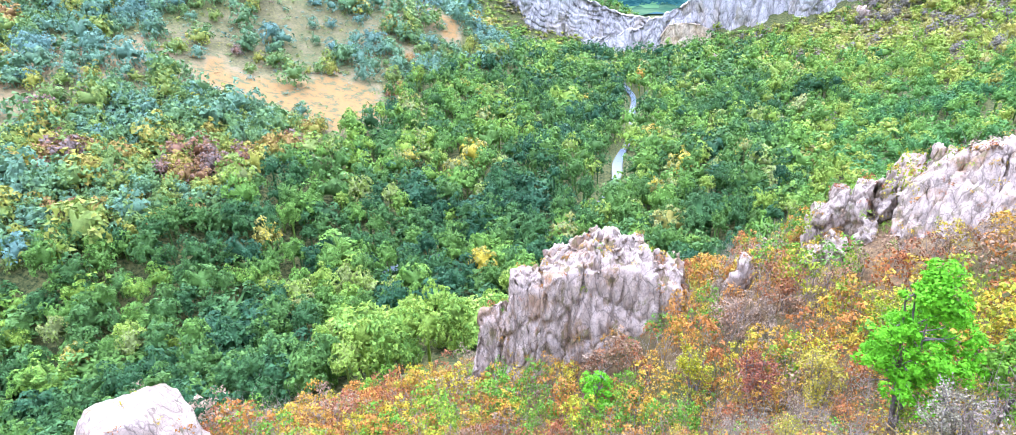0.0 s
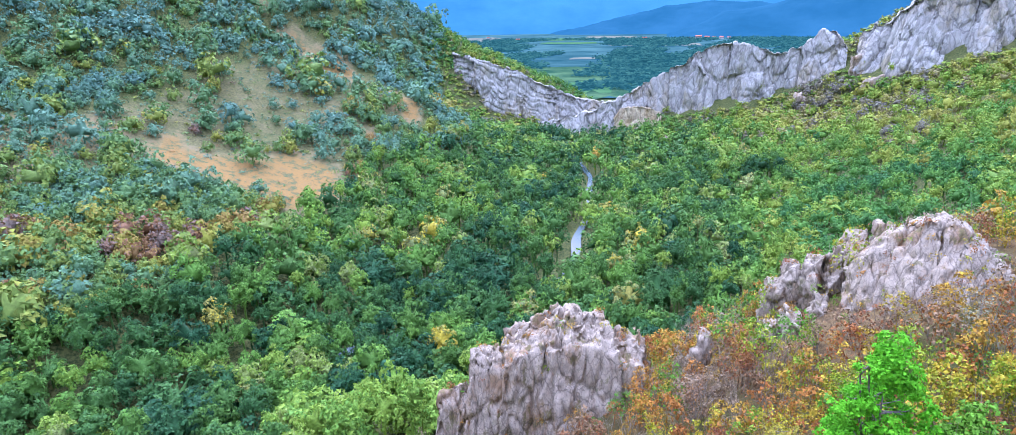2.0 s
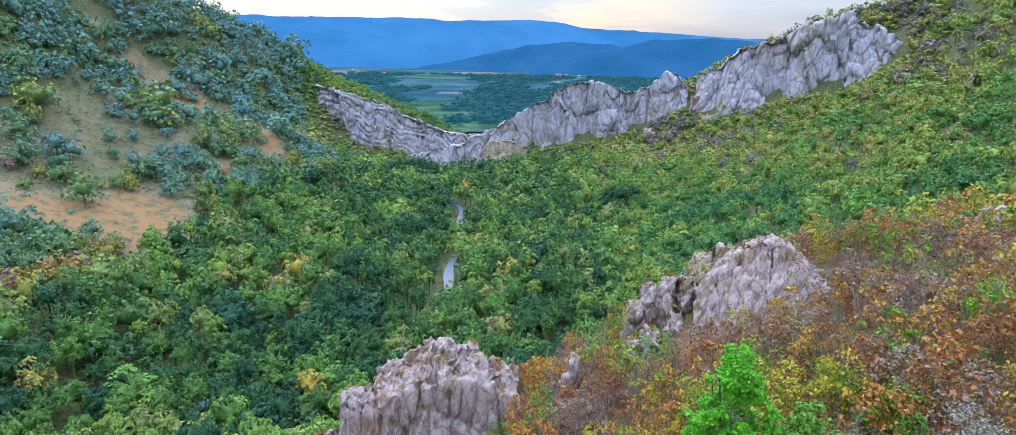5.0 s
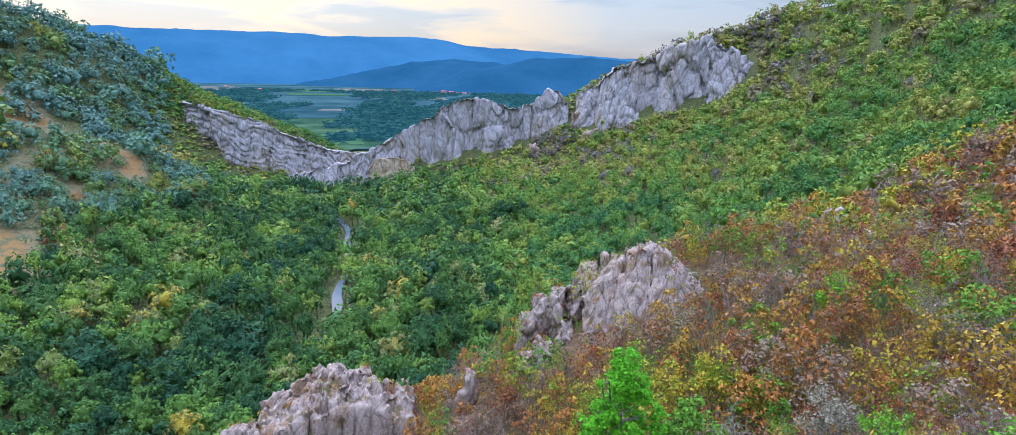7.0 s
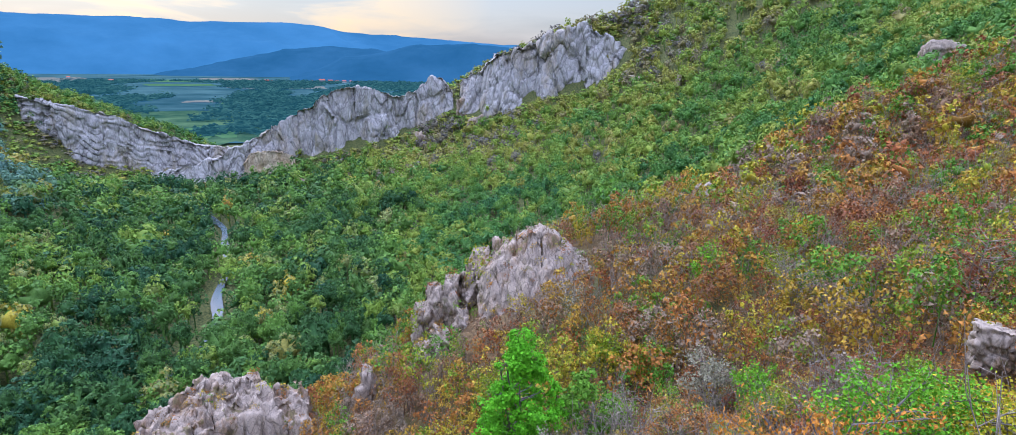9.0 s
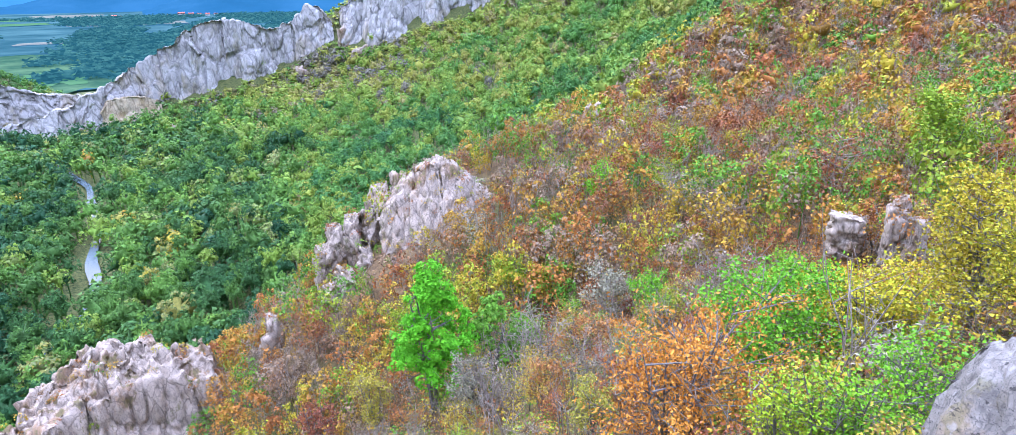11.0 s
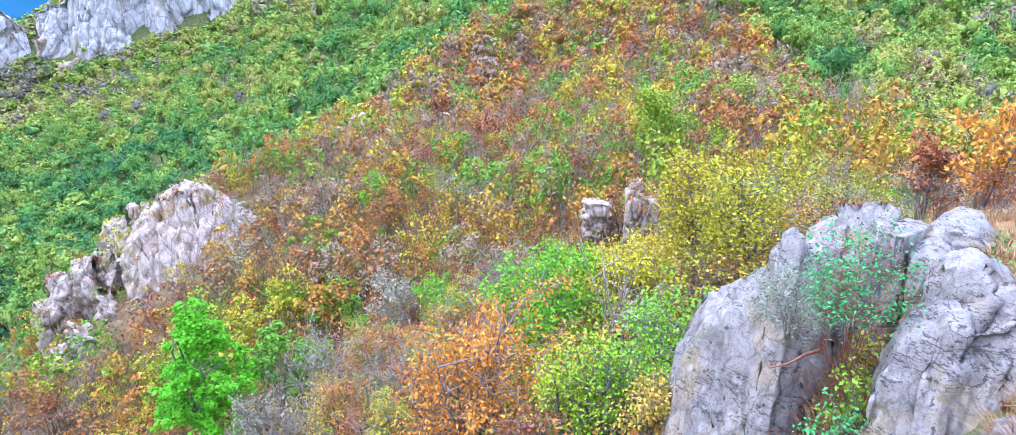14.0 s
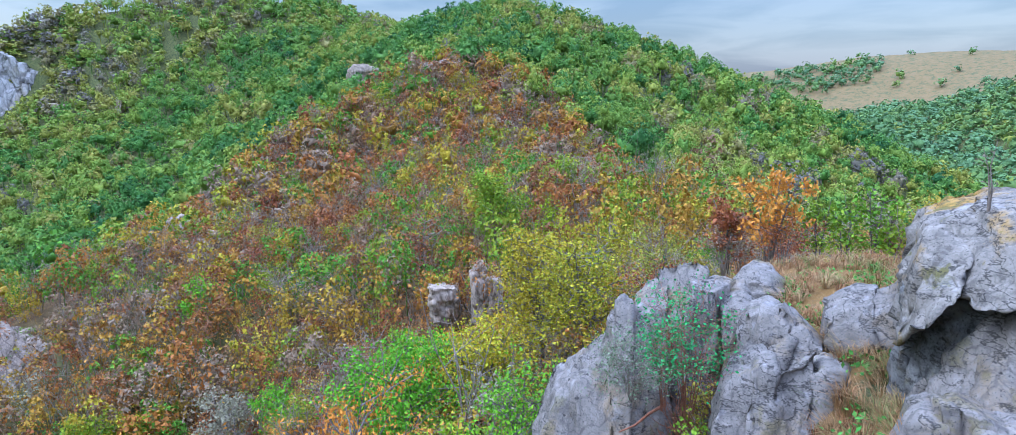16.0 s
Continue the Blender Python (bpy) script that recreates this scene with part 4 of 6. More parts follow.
crag_at(50.5, 2.9, -1.6, 127, 7.0, 5, "weathered grey limestone crest on the hilltop", 15, level=4, **BROKEN,
        blocks=[(-0.42, 0, -0.25, 0.3, 0.8, 0.6, 0, 0), (-0.18, 0, 0.0, 0.36, 0.9, 0.7, 0, 0), (0.1, 0, 0.25, 0.4, 0.9, 0.65, 0, 0), (0.36, 0, 0.4, 0.36, 0.9, 0.6, 0, 0)])
crag_at(45.3, 2.3, 0.6, 150, 3.0, 4, "low grey limestone slab among trees", 16, level=4, **BROKEN)
crag_at(56.2, -16.2, -21.5, 33, 3.4, 1.6, "upright weathered limestone post rock", 18, level=5, unit=0.6, amp=0.28, flute=0.5, step=0.8, teeth=0.06, square=0.4,
        blocks=[(-0.22, 0, 0, 0.5, 0.9, 0.97, 4, 0), (0.24, 0, -0.1, 0.42, 0.8, 0.86, -6, 3)])
crag_at(52.2, -18, -22, 34, 3.6, 2.0, "rounded grey limestone rock with lichen", 19, level=5, unit=0.6, amp=0.26, flute=0.9, square=0.25, gap=0.9)
crag_at(-68.3, -34.2, -44, 40, 13.5, 7, "rounded pale limestone knoll above the valley", 83, level=5, unit=1.3, amp=0.32, step=0.9, square=0.30, gap=0.8,
        blocks=[(0, 0, 0, 0.96, 1, 1, 6, 0), (0.26, -0.15, -0.1, 0.5, 0.8, 0.88, 10, 0)])
# outcrops on the northern slope
for _az, _t, _b, _d, _w, _s in ((7.7, -4.6, -5.8, 372, 1.9, 31), (6.2, -3.0, -3.9, 392, 1.0, 32), (-7.8, -10.0, -11.2, 372, 2.6, 33), (2.4, -6.0, -6.8, 380, 1.0, 34), (22.5, -0.5, -2.2, 330, 1.6, 35),
                                (26.5, -0.2, -1.8, 300, 1.4, 36), (33, 2.2, 1.2, 300, 1.3, 37), (30, 0.5, -0.8, 290, 1.2, 38)):
    crag_at(_az, _t, _b - 1.0, _d, _w, 7, "small pale limestone outcrop on the wooded slope", _s, level=4, unit=3.0, amp=1.2, step=0.9, flute=0.5, teeth=0.1,
            blocks=[(-0.2, 0, 0, 0.6, 1, 0.9, 8, 0), (0.26, 0, 0, 0.55, 1, 0.75, -9, 0)])

# ---------------------------------------------------------------- plants


def crown(seed, sprays, leaf, lobes=20, tall=0.95, spread=0.66, core=0.70, ragged=0.16, cores=99, body=1, loose=0.0):
    """A crown of leaf sprays over many uneven rounded masses, about 1 m in radius round the origin."""
    g = np.random.default_rng(seed)
    i = np.arange(lobes)
    up = 1 - 1.55 * (i + 0.5) / lobes
    turn = i * 2.39996 + g.normal(0, 0.45, lobes)
    flat = np.sqrt(np.clip(1 - up ** 2, 0, 1))
    c = np.stack([flat * np.cos(turn), flat * np.sin(turn), up * 1.1 + 0.02], 1)
    side = 1 + 0.24 * np.cos(turn - g.uniform(0, 6.28)) + 0.14 * np.cos(2 * turn - g.uniform(0, 6.28))
    c = c * (spread * side * g.uniform(0.72, 1.16, lobes))[:, None] * (1, 1, tall)
    rad = 1.22 / math.sqrt(lobes) * g.uniform(0.72, 1.3, lobes) * (0.62 + 0.4 * spread)
    k = g.choice(lobes, sprays, p=rad ** 2 / (rad ** 2).sum())
    away = c / (np.linalg.norm(c, axis=1, keepdims=True) + 1e-6)
    n = g.normal(0, 0.60, (sprays, 3)) + away[k] * 0.6 + (0, 0, 0.36)
    n /= np.linalg.norm(n, axis=1, keepdims=True)
    p = c[k] + n * (rad[k] * g.uniform(0.80 - 0.5 * loose, 1.0 + ragged, sprays))[:, None] * (1, 1, 0.5 + 0.4 * tall)
    m = n + g.normal(0, 0.46 + 0.5 * loose, (sprays, 3)) + (0, 0, 0.25)
    m /= np.linalg.norm(m, axis=1, keepdims=True)
    a = np.cross(m, g.normal(0, 1, (sprays, 3)))
    a /= np.linalg.norm(a, axis=1, keepdims=True)
    b = np.cross(m, a)
    s = (leaf * g.uniform(0.6, 1.4, sprays))[:, None]
    t = g.uniform(-0.4, 0.4, (sprays, 1))
    v = np.stack([p - a * s * 0.62, p + a * s * 0.62, p + b * s * 1.0 + a * s * t], 1).reshape(-1, 3)
    pieces = [(v, np.arange(sprays * 3).reshape(-1, 3))]
    if cores:
        # the dense inside: one lumpy body that fills the masses
        iv, jf = ICO[body]
        o = c[:, None] - (0, 0, 0.1 * tall)
        along = (o * iv[None]).sum(2)
        off = (o ** 2).sum(2) - along ** 2
        half = np.sqrt(np.maximum((rad[:, None] * core) ** 2 - off, 0))
        far = np.maximum(np.where(half > 0, along + half, 0).max(0), 0.5 * core) * g.uniform(0.80, 0.92, len(iv))
        pieces.append((iv * far[:, None] * (1, 1, 0.55 + 0.45 * tall) + (0, 0, 0.1 * tall), jf))
    return joined(pieces)


def tube(points, radii, sides=3):
    """A tapered limb along points."""
    p = np.array(points, float)
    t = np.gradient(p, axis=0)
    t /= np.linalg.norm(t, axis=1, keepdims=True) + 1e-9
    ref = np.where(np.abs(t[:, 2:3]) > 0.9, np.array([[1.0, 0, 0]]), np.array([[0, 0, 1.0]]))
    a = np.cross(t, ref)
    a /= np.linalg.norm(a, axis=1, keepdims=True) + 1e-9
    b = np.cross(t, a)
    ang = np.arange(sides) * 2 * np.pi / sides
    r = np.array(radii)[:, None, None]
    v = p[:, None] + r * (a[:, None] * np.cos(ang)[None, :, None] + b[:, None] * np.sin(ang)[None, :, None])
    n = len(p)
    i, j = np.meshgrid(np.arange(n - 1), np.arange(sides), indexing="ij")
    k0, k1 = (i * sides + j).ravel(), (i * sides + (j + 1) % sides).ravel()
    f = np.concatenate([np.stack([k0, k1, k1 + sides], 1), np.stack([k0, k1 + sides, k0 + sides], 1)])
    return v.reshape(-1, 3), f


def sprigs(g, p, leaf, droop=0.0, long=1.0):
    """Leaf sprigs at points p."""
    n = len(p)
    m = g.normal(0, 0.7, (n, 3)) + (0, 0, 0.55)
    m /= np.linalg.norm(m, axis=1, keepdims=True)
    a = np.cross(m, g.normal(0, 1, (n, 3))) - (0, 0, droop)
    a /= np.linalg.norm(a, axis=1, keepdims=True)
    b = np.cross(m, a)
    s = (leaf * g.uniform(0.6, 1.4, n))[:, None]
    v = np.stack([p - a * s * 0.5 * long, p + b * s * 0.34 + m * s * 0.1, p + a * s * 0.6 * long, p - b * s * 0.34 + m * s * 0.1], 1).reshape(-1, 3)
    q = np.arange(n)[:, None] * 4
    return v, np.concatenate([q + (0, 2, 1), q + (0, 3, 2)])


def branching(seed, height, spread, stems, limbs, twigs, lean=0.35, trunk=0.0, thick=0.02):
    """Limbs of a shrub or small tree: pieces of wood and the points along its twigs."""
    g = np.random.default_rng(seed)
    wood, tips = [], []
    for s in range(stems):
        a = g.uniform(0, 2 * np.pi)
        out = np.array([math.cos(a), math.sin(a), 0])
        h = height * g.uniform(0.72, 1.0)
        reach = spread * lean * g.uniform(0.4, 1.2)
        t = np.linspace(0, 1, 4)
        wig = g.normal(0, 0.035 * height, (4, 3)) * t[:, None]
        st = np.outer(t ** 1.3, out * reach) + np.outer(t, (0, 0, h)) + wig + out * 0.05 * spread * (stems > 1)
        wood.append(tube(st, thick * height * (1 - 0.8 * t) * (1.0 if stems > 2 else 1.5)))
        for _ in range(limbs):
            u = g.uniform(max(0.25, trunk), 0.97)
            p0 = np.array([np.interp(u, t, st[:, k]) for k in range(3)])
            b = g.uniform(0, 2 * np.pi)
            dirn = np.array([math.cos(b), math.sin(b), g.uniform(0.1, 0.9)])
            ln = spread * g.uniform(0.35, 0.75) * (1.15 - 0.6 * u)
            tt = np.linspace(0, 1, 3)
            li = p0 + np.outer(tt, dirn * ln) + g.normal(0, 0.05 * ln, (3, 3)) * tt[:, None] + np.outer(tt ** 2, (0, 0, -0.08 * ln))
            wood.append(tube(li, thick * height * 0.42 * (1 - 0.75 * tt)))
            for _ in range(twigs):
                w = g.uniform(0.25, 1.0)
                q0 = np.array([np.interp(w, tt, li[:, k]) for k in range(3)])
                dv = dirn + g.normal(0, 0.7, 3)
                q1 = q0 + dv / np.linalg.norm(dv) * ln * g.uniform(0.25, 0.55)
                wood.append(tube([q0, q1], [thick * height * 0.16, thick * height * 0.06]))
                tips.append((q0, q1))
            tips.append((li[1], li[2]))
        tips.append((st[2], st[3]))
    return wood, tips, g


def foliage(g, tips, count, leaf, scatter=0.12, droop=0.0, long=1.0):
    k = g.integers(0, len(tips), count)
    u = g.uniform(0.15, 1.1, count)[:, None]
    a = np.array([t[0] for t in tips])[k]
    b = np.array([t[1] for t in tips])[k]
    return sprigs(g, a + (b - a) * u + g.normal(0, scatter, (count, 3)), leaf, droop, long)


KINDS = {}


def plant_kind(name, leaf_mat, label, category, variants, height, spread, stems, limbs, twigs, count, leaf, wood_mat=None, scatter=0.12, droop=0.0, long=1.0, trunk=0.0, thick=0.02):
    """Meshes of a few plants of one kind, of that height and spread in metres."""
    made = []
    for v in range(variants):
        seed = 1000 + 77 * v + sum(map(ord, name))
        wood, tips, g = branching(seed, height, spread, stems, limbs, twigs, trunk=trunk, thick=thick)
        wv, wf = joined(wood)
        lv, lf = foliage(g, tips, count, leaf, scatter, droop, long)
        made.append((mesh_np(name + "_branches", wv, wf, wood_mat or M_BARK), mesh_np(name + "_foliage", lv, lf, leaf_mat)))
    KINDS[name] = (made, label, category)


def plant(name, x, y, z, scale=1.0, turn=0.0, variant=0, label="", group="", wide=1.0):
    made, lab, cat = KINDS[name]
    wood, leaves = made[variant % len(made)]
    ob = tagged(new(name.replace("_close", "")), label or lab, cat, group)
    part("branch_work", wood, ob)
    part("foliage", leaves, ob)
    ob.matrix_world = pose(x, y, z, 0, 0, turn) @ Matrix.Diagonal((scale * wide, scale * wide, scale, 1))
    return ob


SHRUBS = (("rusty_shrub", L_RUST, "rusty red-brown autumn shrub on the rocky slope", 2.0, 1.5, 5, 1.0, 0.15, None, 0.14, 0.0),
          ("olive_shrub", L_OLIVE, "yellow-olive leafy shrub on the slope", 2.6, 1.7, 5, 1.3, 0.16, None, 0.16, 0.0),
          ("green_shrub", L_GREEN, "fresh green leafy shrub on the slope", 2.4, 1.6, 5, 1.3, 0.16, None, 0.16, 0.0),
          ("orange_shrub", L_ORANGE, "shrub with withered orange leaves", 2.2, 1.5, 4, 0.9, 0.16, None, 0.12, 0.6),
          ("bare_shrub", L_GREY, "half-bare grey shrub with few dry leaves", 2.4, 1.6, 7, 0.35, 0.12, M_TWIG, 0.08, 0.0))
for _n, _m, _l, _h, _s, _st, _q, _lf, _w, _sc, _dr in SHRUBS:
    plant_kind(_n, _m, _l, "shrub", 4, _h, _s, _st if _w else 4, 5 if _w else 4, 2, int(760 * _q), _lf * 0.6, wood_mat=_w, scatter=_sc, droop=_dr, thick=0.012 if _w else 0.018)
    plant_kind(_n + "_close", _m, _l, "shrub", 2, _h, _s, _st, 5, 3, int(1300 * _q), _lf * 0.5, wood_mat=_w, scatter=_sc, droop=_dr, thick=0.012 if _w else 0.018)

ROCK_SPOTS = [(-27, 55, 3.2), (-23, 56, 3.8), (-18, 57, 4.6), (-14, 57, 4.6), (-10.5, 58, 2.6), (4.6, 59, 4.2), (9.5, 61, 4.2), (13.5, 61, 4.8), (17.5, 63, 3.2), (1.5, 60, 2.2), (29.5, 79, 2.6), (29.5, 82, 2), (56.2, 32, 1.6), (52.2, 33, 1.5), (-68.3, 39, 4.2), (-3.8, 57, 1.7), (50.5, 128, 3), (6.5, 57, 3.0), (10.5, 57.5, 3.4), (14.5, 58.5, 3.4), (18.5, 60, 2.6), (4, 58, 2.6)]


def scatter_points(step, d0, d1, a0, a1, seed):
    """A jittered grid of places between two distances and two bearings."""
    g = np.random.default_rng(seed)
    n = int(d1 / step) + 1
    i, j = np.meshgrid(np.arange(-n, n + 1), np.arange(-n, n + 1))
    x = (i.ravel() + g.uniform(-0.45, 0.45, i.size)) * step
    y = (j.ravel() + g.uniform(-0.45, 0.45, i.size)) * step
    d, a = np.hypot(x, y), bearing(x, y)
    k = (d > d0) & (d < d1) & (a > a0) & (a < a1)
    return x[k], y[k], d[k], a[k], g


def clear_of_rocks(x, y):
    ok = np.ones(len(x), bool)
    for az, d, r in ROCK_SPOTS:
        ok &= np.hypot(x - d * math.sin(radians(az)), y - d * math.cos(radians(az))) > r
    return ok


def clear_of_river(x, y, gap):
    dist = np.full(len(x), 1e9)
    for px, py in RIVER_XY[::2]:
        dist = np.minimum(dist, np.hypot(x - px, y - py))
    return dist > gap


def forest(name, x, y, r, h, tint, templates, mat, label, seed, z=None, lift=0.44, stem=0.03):
    """One stand of trees: a crown on a short trunk at every place."""
    g = np.random.default_rng(seed)
    z = land(x, y) if z is None else z
    vs, fs, ts, n = [], [], [], 0
    turn = g.uniform(0, 2 * np.pi, len(x))
    pick = g.integers(0, len(templates), len(x))
    for k in range(len(x)):
        v, f = templates[pick[k]]
        c, s = math.cos(turn[k]), math.sin(turn[k])
        w = np.empty_like(v)
        w[:, 0] = (v[:, 0] * c - v[:, 1] * s) * r[k] + x[k]
        w[:, 1] = (v[:, 0] * s + v[:, 1] * c) * r[k] + y[k]
        half = min(0.55 * h[k], 1.25 * r[k])
        w[:, 2] = v[:, 2] * half + z[k] + h[k] * (0.5 + lift) - half
        tr, tf = tube([(x[k], y[k], z[k] - 0.3), (x[k], y[k], z[k] + h[k] * 0.6)], [stem * h[k], 0.6 * stem * h[k]])
        vs += [w, tr]
        fs += [f + n, tf + n + len(w)]
        n += len(w) + len(tr)
        ts.append(np.full(len(w) + len(tr), tint[k]))
    me = mesh_np(name, np.concatenate(vs), np.concatenate(fs), mat, tint=np.concatenate(ts))
    return tagged(new(name, me), label, "trees", kind="stuff")


NEAR_T = [crown(s, 900, 0.098, 28, core=0.62, body=3) for s in range(9)]
MID_T = [crown(40 + s, 280, 0.14, 18, core=0.62, body=2) for s in range(9)]
HILL_T = [crown(60 + s, 520, 0.095, 22, core=0.62, body=2) for s in range(7)]
FAR_T = [crown(80 + s, 105, 0.22, 11, core=0.62, body=1) for s in range(9)]


def woods():
    def spur_edge(a):
        return np.interp(a, SPUR_AZ, SPUR_D)

    def face(a):
        return np.interp(a, [-14, -8.4, -3, 3.7, 5.5, 6.2, 9, 12.3, 15.6, 18.2, 21.6], [420, 412, 404, 398, 398, 386, 375, 367, 362, 358, 356])

    g = np.random.default_rng(5)
    # tall valley trees along the river
    for name, step, d0, d1, temp in (("valley_trees_near", 5.3, 56, 170, NEAR_T), ("valley_trees_middle", 5.7, 170, 300, MID_T), ("valley_trees_far", 6.2, 300, 470, FAR_T)):
        x, y, d, a, g = scatter_points(step, d0, d1, -80, 12, len(name))
        z = land(x, y, False)
        k = (z < 13 + 5 * fbm(np.stack([x, y, 0 * x], 1) / 40, 2, 3)) & (d > spur_edge(a) + 14) & clear_of_river(x, y, np.where(((d > 176) & (d < 222)) | ((d > 250) & (d < 312)), 5.4, np.where(a < -25, 0.4, 2.0))) & (meadow_at(a, d) < 0.35) & ~((d > np.interp(a, [-19, -17], [426, 408])) & (a > -31) & (a < -8))
        x, y = x[k], y[k]
        n = len(x)
        p = np.stack([x, y, 0 * x], 1)
        d, a = np.hypot(x, y), bearing(x, y)
        tint = np.clip(0.44 + 0.34 * vnoise(p / 17, 4) + g.normal(0, 0.21, n), 0, 1)
        tint = np.where(tint > 0.9, g.uniform(0.3, 1.0, n), tint)
        lime = (d < 108) & (a > -47) & (a < -22)
        tint = np.where(lime, g.uniform(0.62, 0.76, n), tint)
        tint = np.where((d < 115) & (a < -50), g.uniform(0.05, 0.5, n), tint)
        bank = np.hypot(x - 225 * math.sin(radians(-14.8)), y - 225 * math.cos(radians(-14.8))) < 9
        tint = np.where(bank, g.uniform(0.7, 0.93, n), tint)
        h = g.uniform(7.5, 14, n) * (1 + 0.15 * vnoise(p / 30, 7)) * np.where(d > 400, 0.6, 1)
        forest(name, x, y, 3.9 * np.exp(g.normal(0.0, 0.28, n)), h, tint, temp, L_VALLEY, "dense mixed riverside trees, dark green to yellowing", 3)
    # small oaks on the northern slope
    for name, step, d0, d1, temp in (("slope_oaks_near", 4.8, 100, 200, MID_T), ("slope_oaks_middle", 5.0, 200, 300, MID_T), ("slope_oaks_far", 5.2, 300, 420, FAR_T)):
        x, y, d, a, g = scatter_points(step, d0, d1, -14, 60, len(name) + 3)
        z = land(x, y, False)
        el = np.degrees(np.arctan2(z - EYE[2], d))
        p = np.stack([x, y, 0 * x], 1)
        up = np.clip((d - 230) / 150, 0, 1)
        k = (z >= 12) & (d > spur_edge(a) + 12) & (d < curve_at(RIGHT_CREST, a)[1] + 9) & ~((a < 21.5) & (d > face(a) - 7) & (d < face(a) + np.where(a > 5, 32, 18)) & (g.uniform(0, 1, len(x)) > 0.05)) & (g.uniform(0, 1, len(x)) > 0.02 + 0.3 * up * (vnoise(p / 18, 2) > 0.25))
        x, y, up, p = x[k], y[k], up[k], p[k]
        n = len(x)
        tint = np.clip(0.42 + 0.28 * vnoise(p / 24, 6) + 0.30 * up + g.normal(0, 0.15, n), 0, 1)
        forest(name, x, y, 2.95 * np.exp(g.normal(0.0, 0.26, n)), g.uniform(5.2, 9.6, n), tint, temp, L_OAK, "small green and yellowing oaks covering the slope", 4)
    # the hill behind the saddle
    x, y, d, a, g = scatter_points(4.2, 60, 240, 52, 110, 31)
    z = land(x, y, False)
    p = np.stack([x, y, 0 * x], 1)
    k = (d > np.interp(a, [52, 60, 70, 80, 90, 110], [138, 112, 85, 62, 45, 40])) & (d < curve_at(HILL_Q, a)[1] + 9)
    x, y, d, p = x[k], y[k], d[k], p[k]
    n = len(x)
    tint = np.clip(0.56 + 0.38 * vnoise(p / 15, 6) + g.normal(0, 0.15, n), 0, 1)
    r, h = 2.3 * np.exp(g.normal(0.05, 0.25, n)), g.uniform(5.4, 8.6, n)
    for name, k, temp in (("hill_oaks_near", d < 118, HILL_T), ("hill_oaks_far", d >= 118, MID_T)):
        forest(name, x[k], y[k], r[k], h[k], tint[k], temp, L_OAK, "small green and brownish oaks covering the hill", 6)
    x, y, d, a, g = scatter_points(8.5, 240, 900, 74, 108, 33)
    p = np.stack([x, y, 0 * x], 1)
    edge = 690 + 60 * vnoise(p / 60, 12)
    belt = (a > 80) & (a < 89.5) & (d > 775 + 20 * vnoise(p / 40, 3)) & (d < 862)
    k = g.uniform(0, 1, len(x)) > np.where(d > edge, np.where(belt, 0.35, 0.985), 0.06)
    x, y, p = x[k], y[k], p[k]
    n = len(x)
    r = g.uniform(3.8, 6.4, n)
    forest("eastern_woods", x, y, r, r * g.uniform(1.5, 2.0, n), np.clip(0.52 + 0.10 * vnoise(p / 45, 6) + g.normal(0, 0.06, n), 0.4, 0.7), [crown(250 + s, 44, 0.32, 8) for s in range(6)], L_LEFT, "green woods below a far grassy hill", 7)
    # mixed trees and bushes on the left hillside
    for name, step, d0, d1, temp in (("dry_slope_trees_near", 3.7, 120, 250, MID_T), ("dry_slope_trees_middle", 5.2, 250, 345, MID_T), ("dry_slope_trees_far", 5.4, 345, 545, FAR_T)):
        x, y, d, a, g = scatter_points(step, d0, d1, -80, -14, len(name) + 9)
        z = land(x, y, False)
        p = np.stack([x, y, 0 * x], 1)
        md = meadow_at(a, d)
        k = (z >= 12) & (d < curve_at(LEFT_CREST, a)[1] + 9) & (g.uniform(0, 1, len(x)) > np.where(md > 0.7, 0.955, np.where(md > 0.3, 0.87 - 0.42 * (vnoise(p / 22, 31) > 0.05), 0.01)))
        k &= ~((a > -29.5) & (a < -13) & (d > 405))
        x, y, d, a, p, md = x[k], y[k], d[k], a[k], p[k], md[k]
        n = len(x)
        # farther trees lean to the bluish stops that hold the painted haze
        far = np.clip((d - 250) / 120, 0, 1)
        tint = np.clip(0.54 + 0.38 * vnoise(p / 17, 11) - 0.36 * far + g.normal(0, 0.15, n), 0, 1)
        r = 2.9 * np.exp(g.normal(0.05, 0.32, n)) * (1 + 0.2 * far + 0.25 * (md > 0.3))
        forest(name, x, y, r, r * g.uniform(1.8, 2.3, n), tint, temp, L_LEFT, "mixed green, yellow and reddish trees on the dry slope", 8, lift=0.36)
    # the wooded edge above the left cliff
    x, y, d, a, g = scatter_points(4.0, 462, 532, -30.5, -13.5, 83)
    k = d < curve_at(LEFT_CREST, a)[1] + 10
    x, y = x[k], y[k]
    n = len(x)
    p = np.stack([x, y, 0 * x], 1)
    forest("cliff_edge_trees", x, y, 2.5 * np.exp(g.normal(0, 0.25, n)), g.uniform(4.0, 6.8, n), np.clip(0.30 + 0.35 * vnoise(p / 22, 6) + g.normal(0, 0.16, n), 0, 1), FAR_T, L_OAK, "green and brownish trees along the cliff edge", 15)
    # small bushes dotted over the meadows
    x, y, d, a, g = scatter_points(2.9, 205, 450, -80, -28, 73)
    md = meadow_at(a, d)
    p = np.stack([x, y, 0 * x], 1)
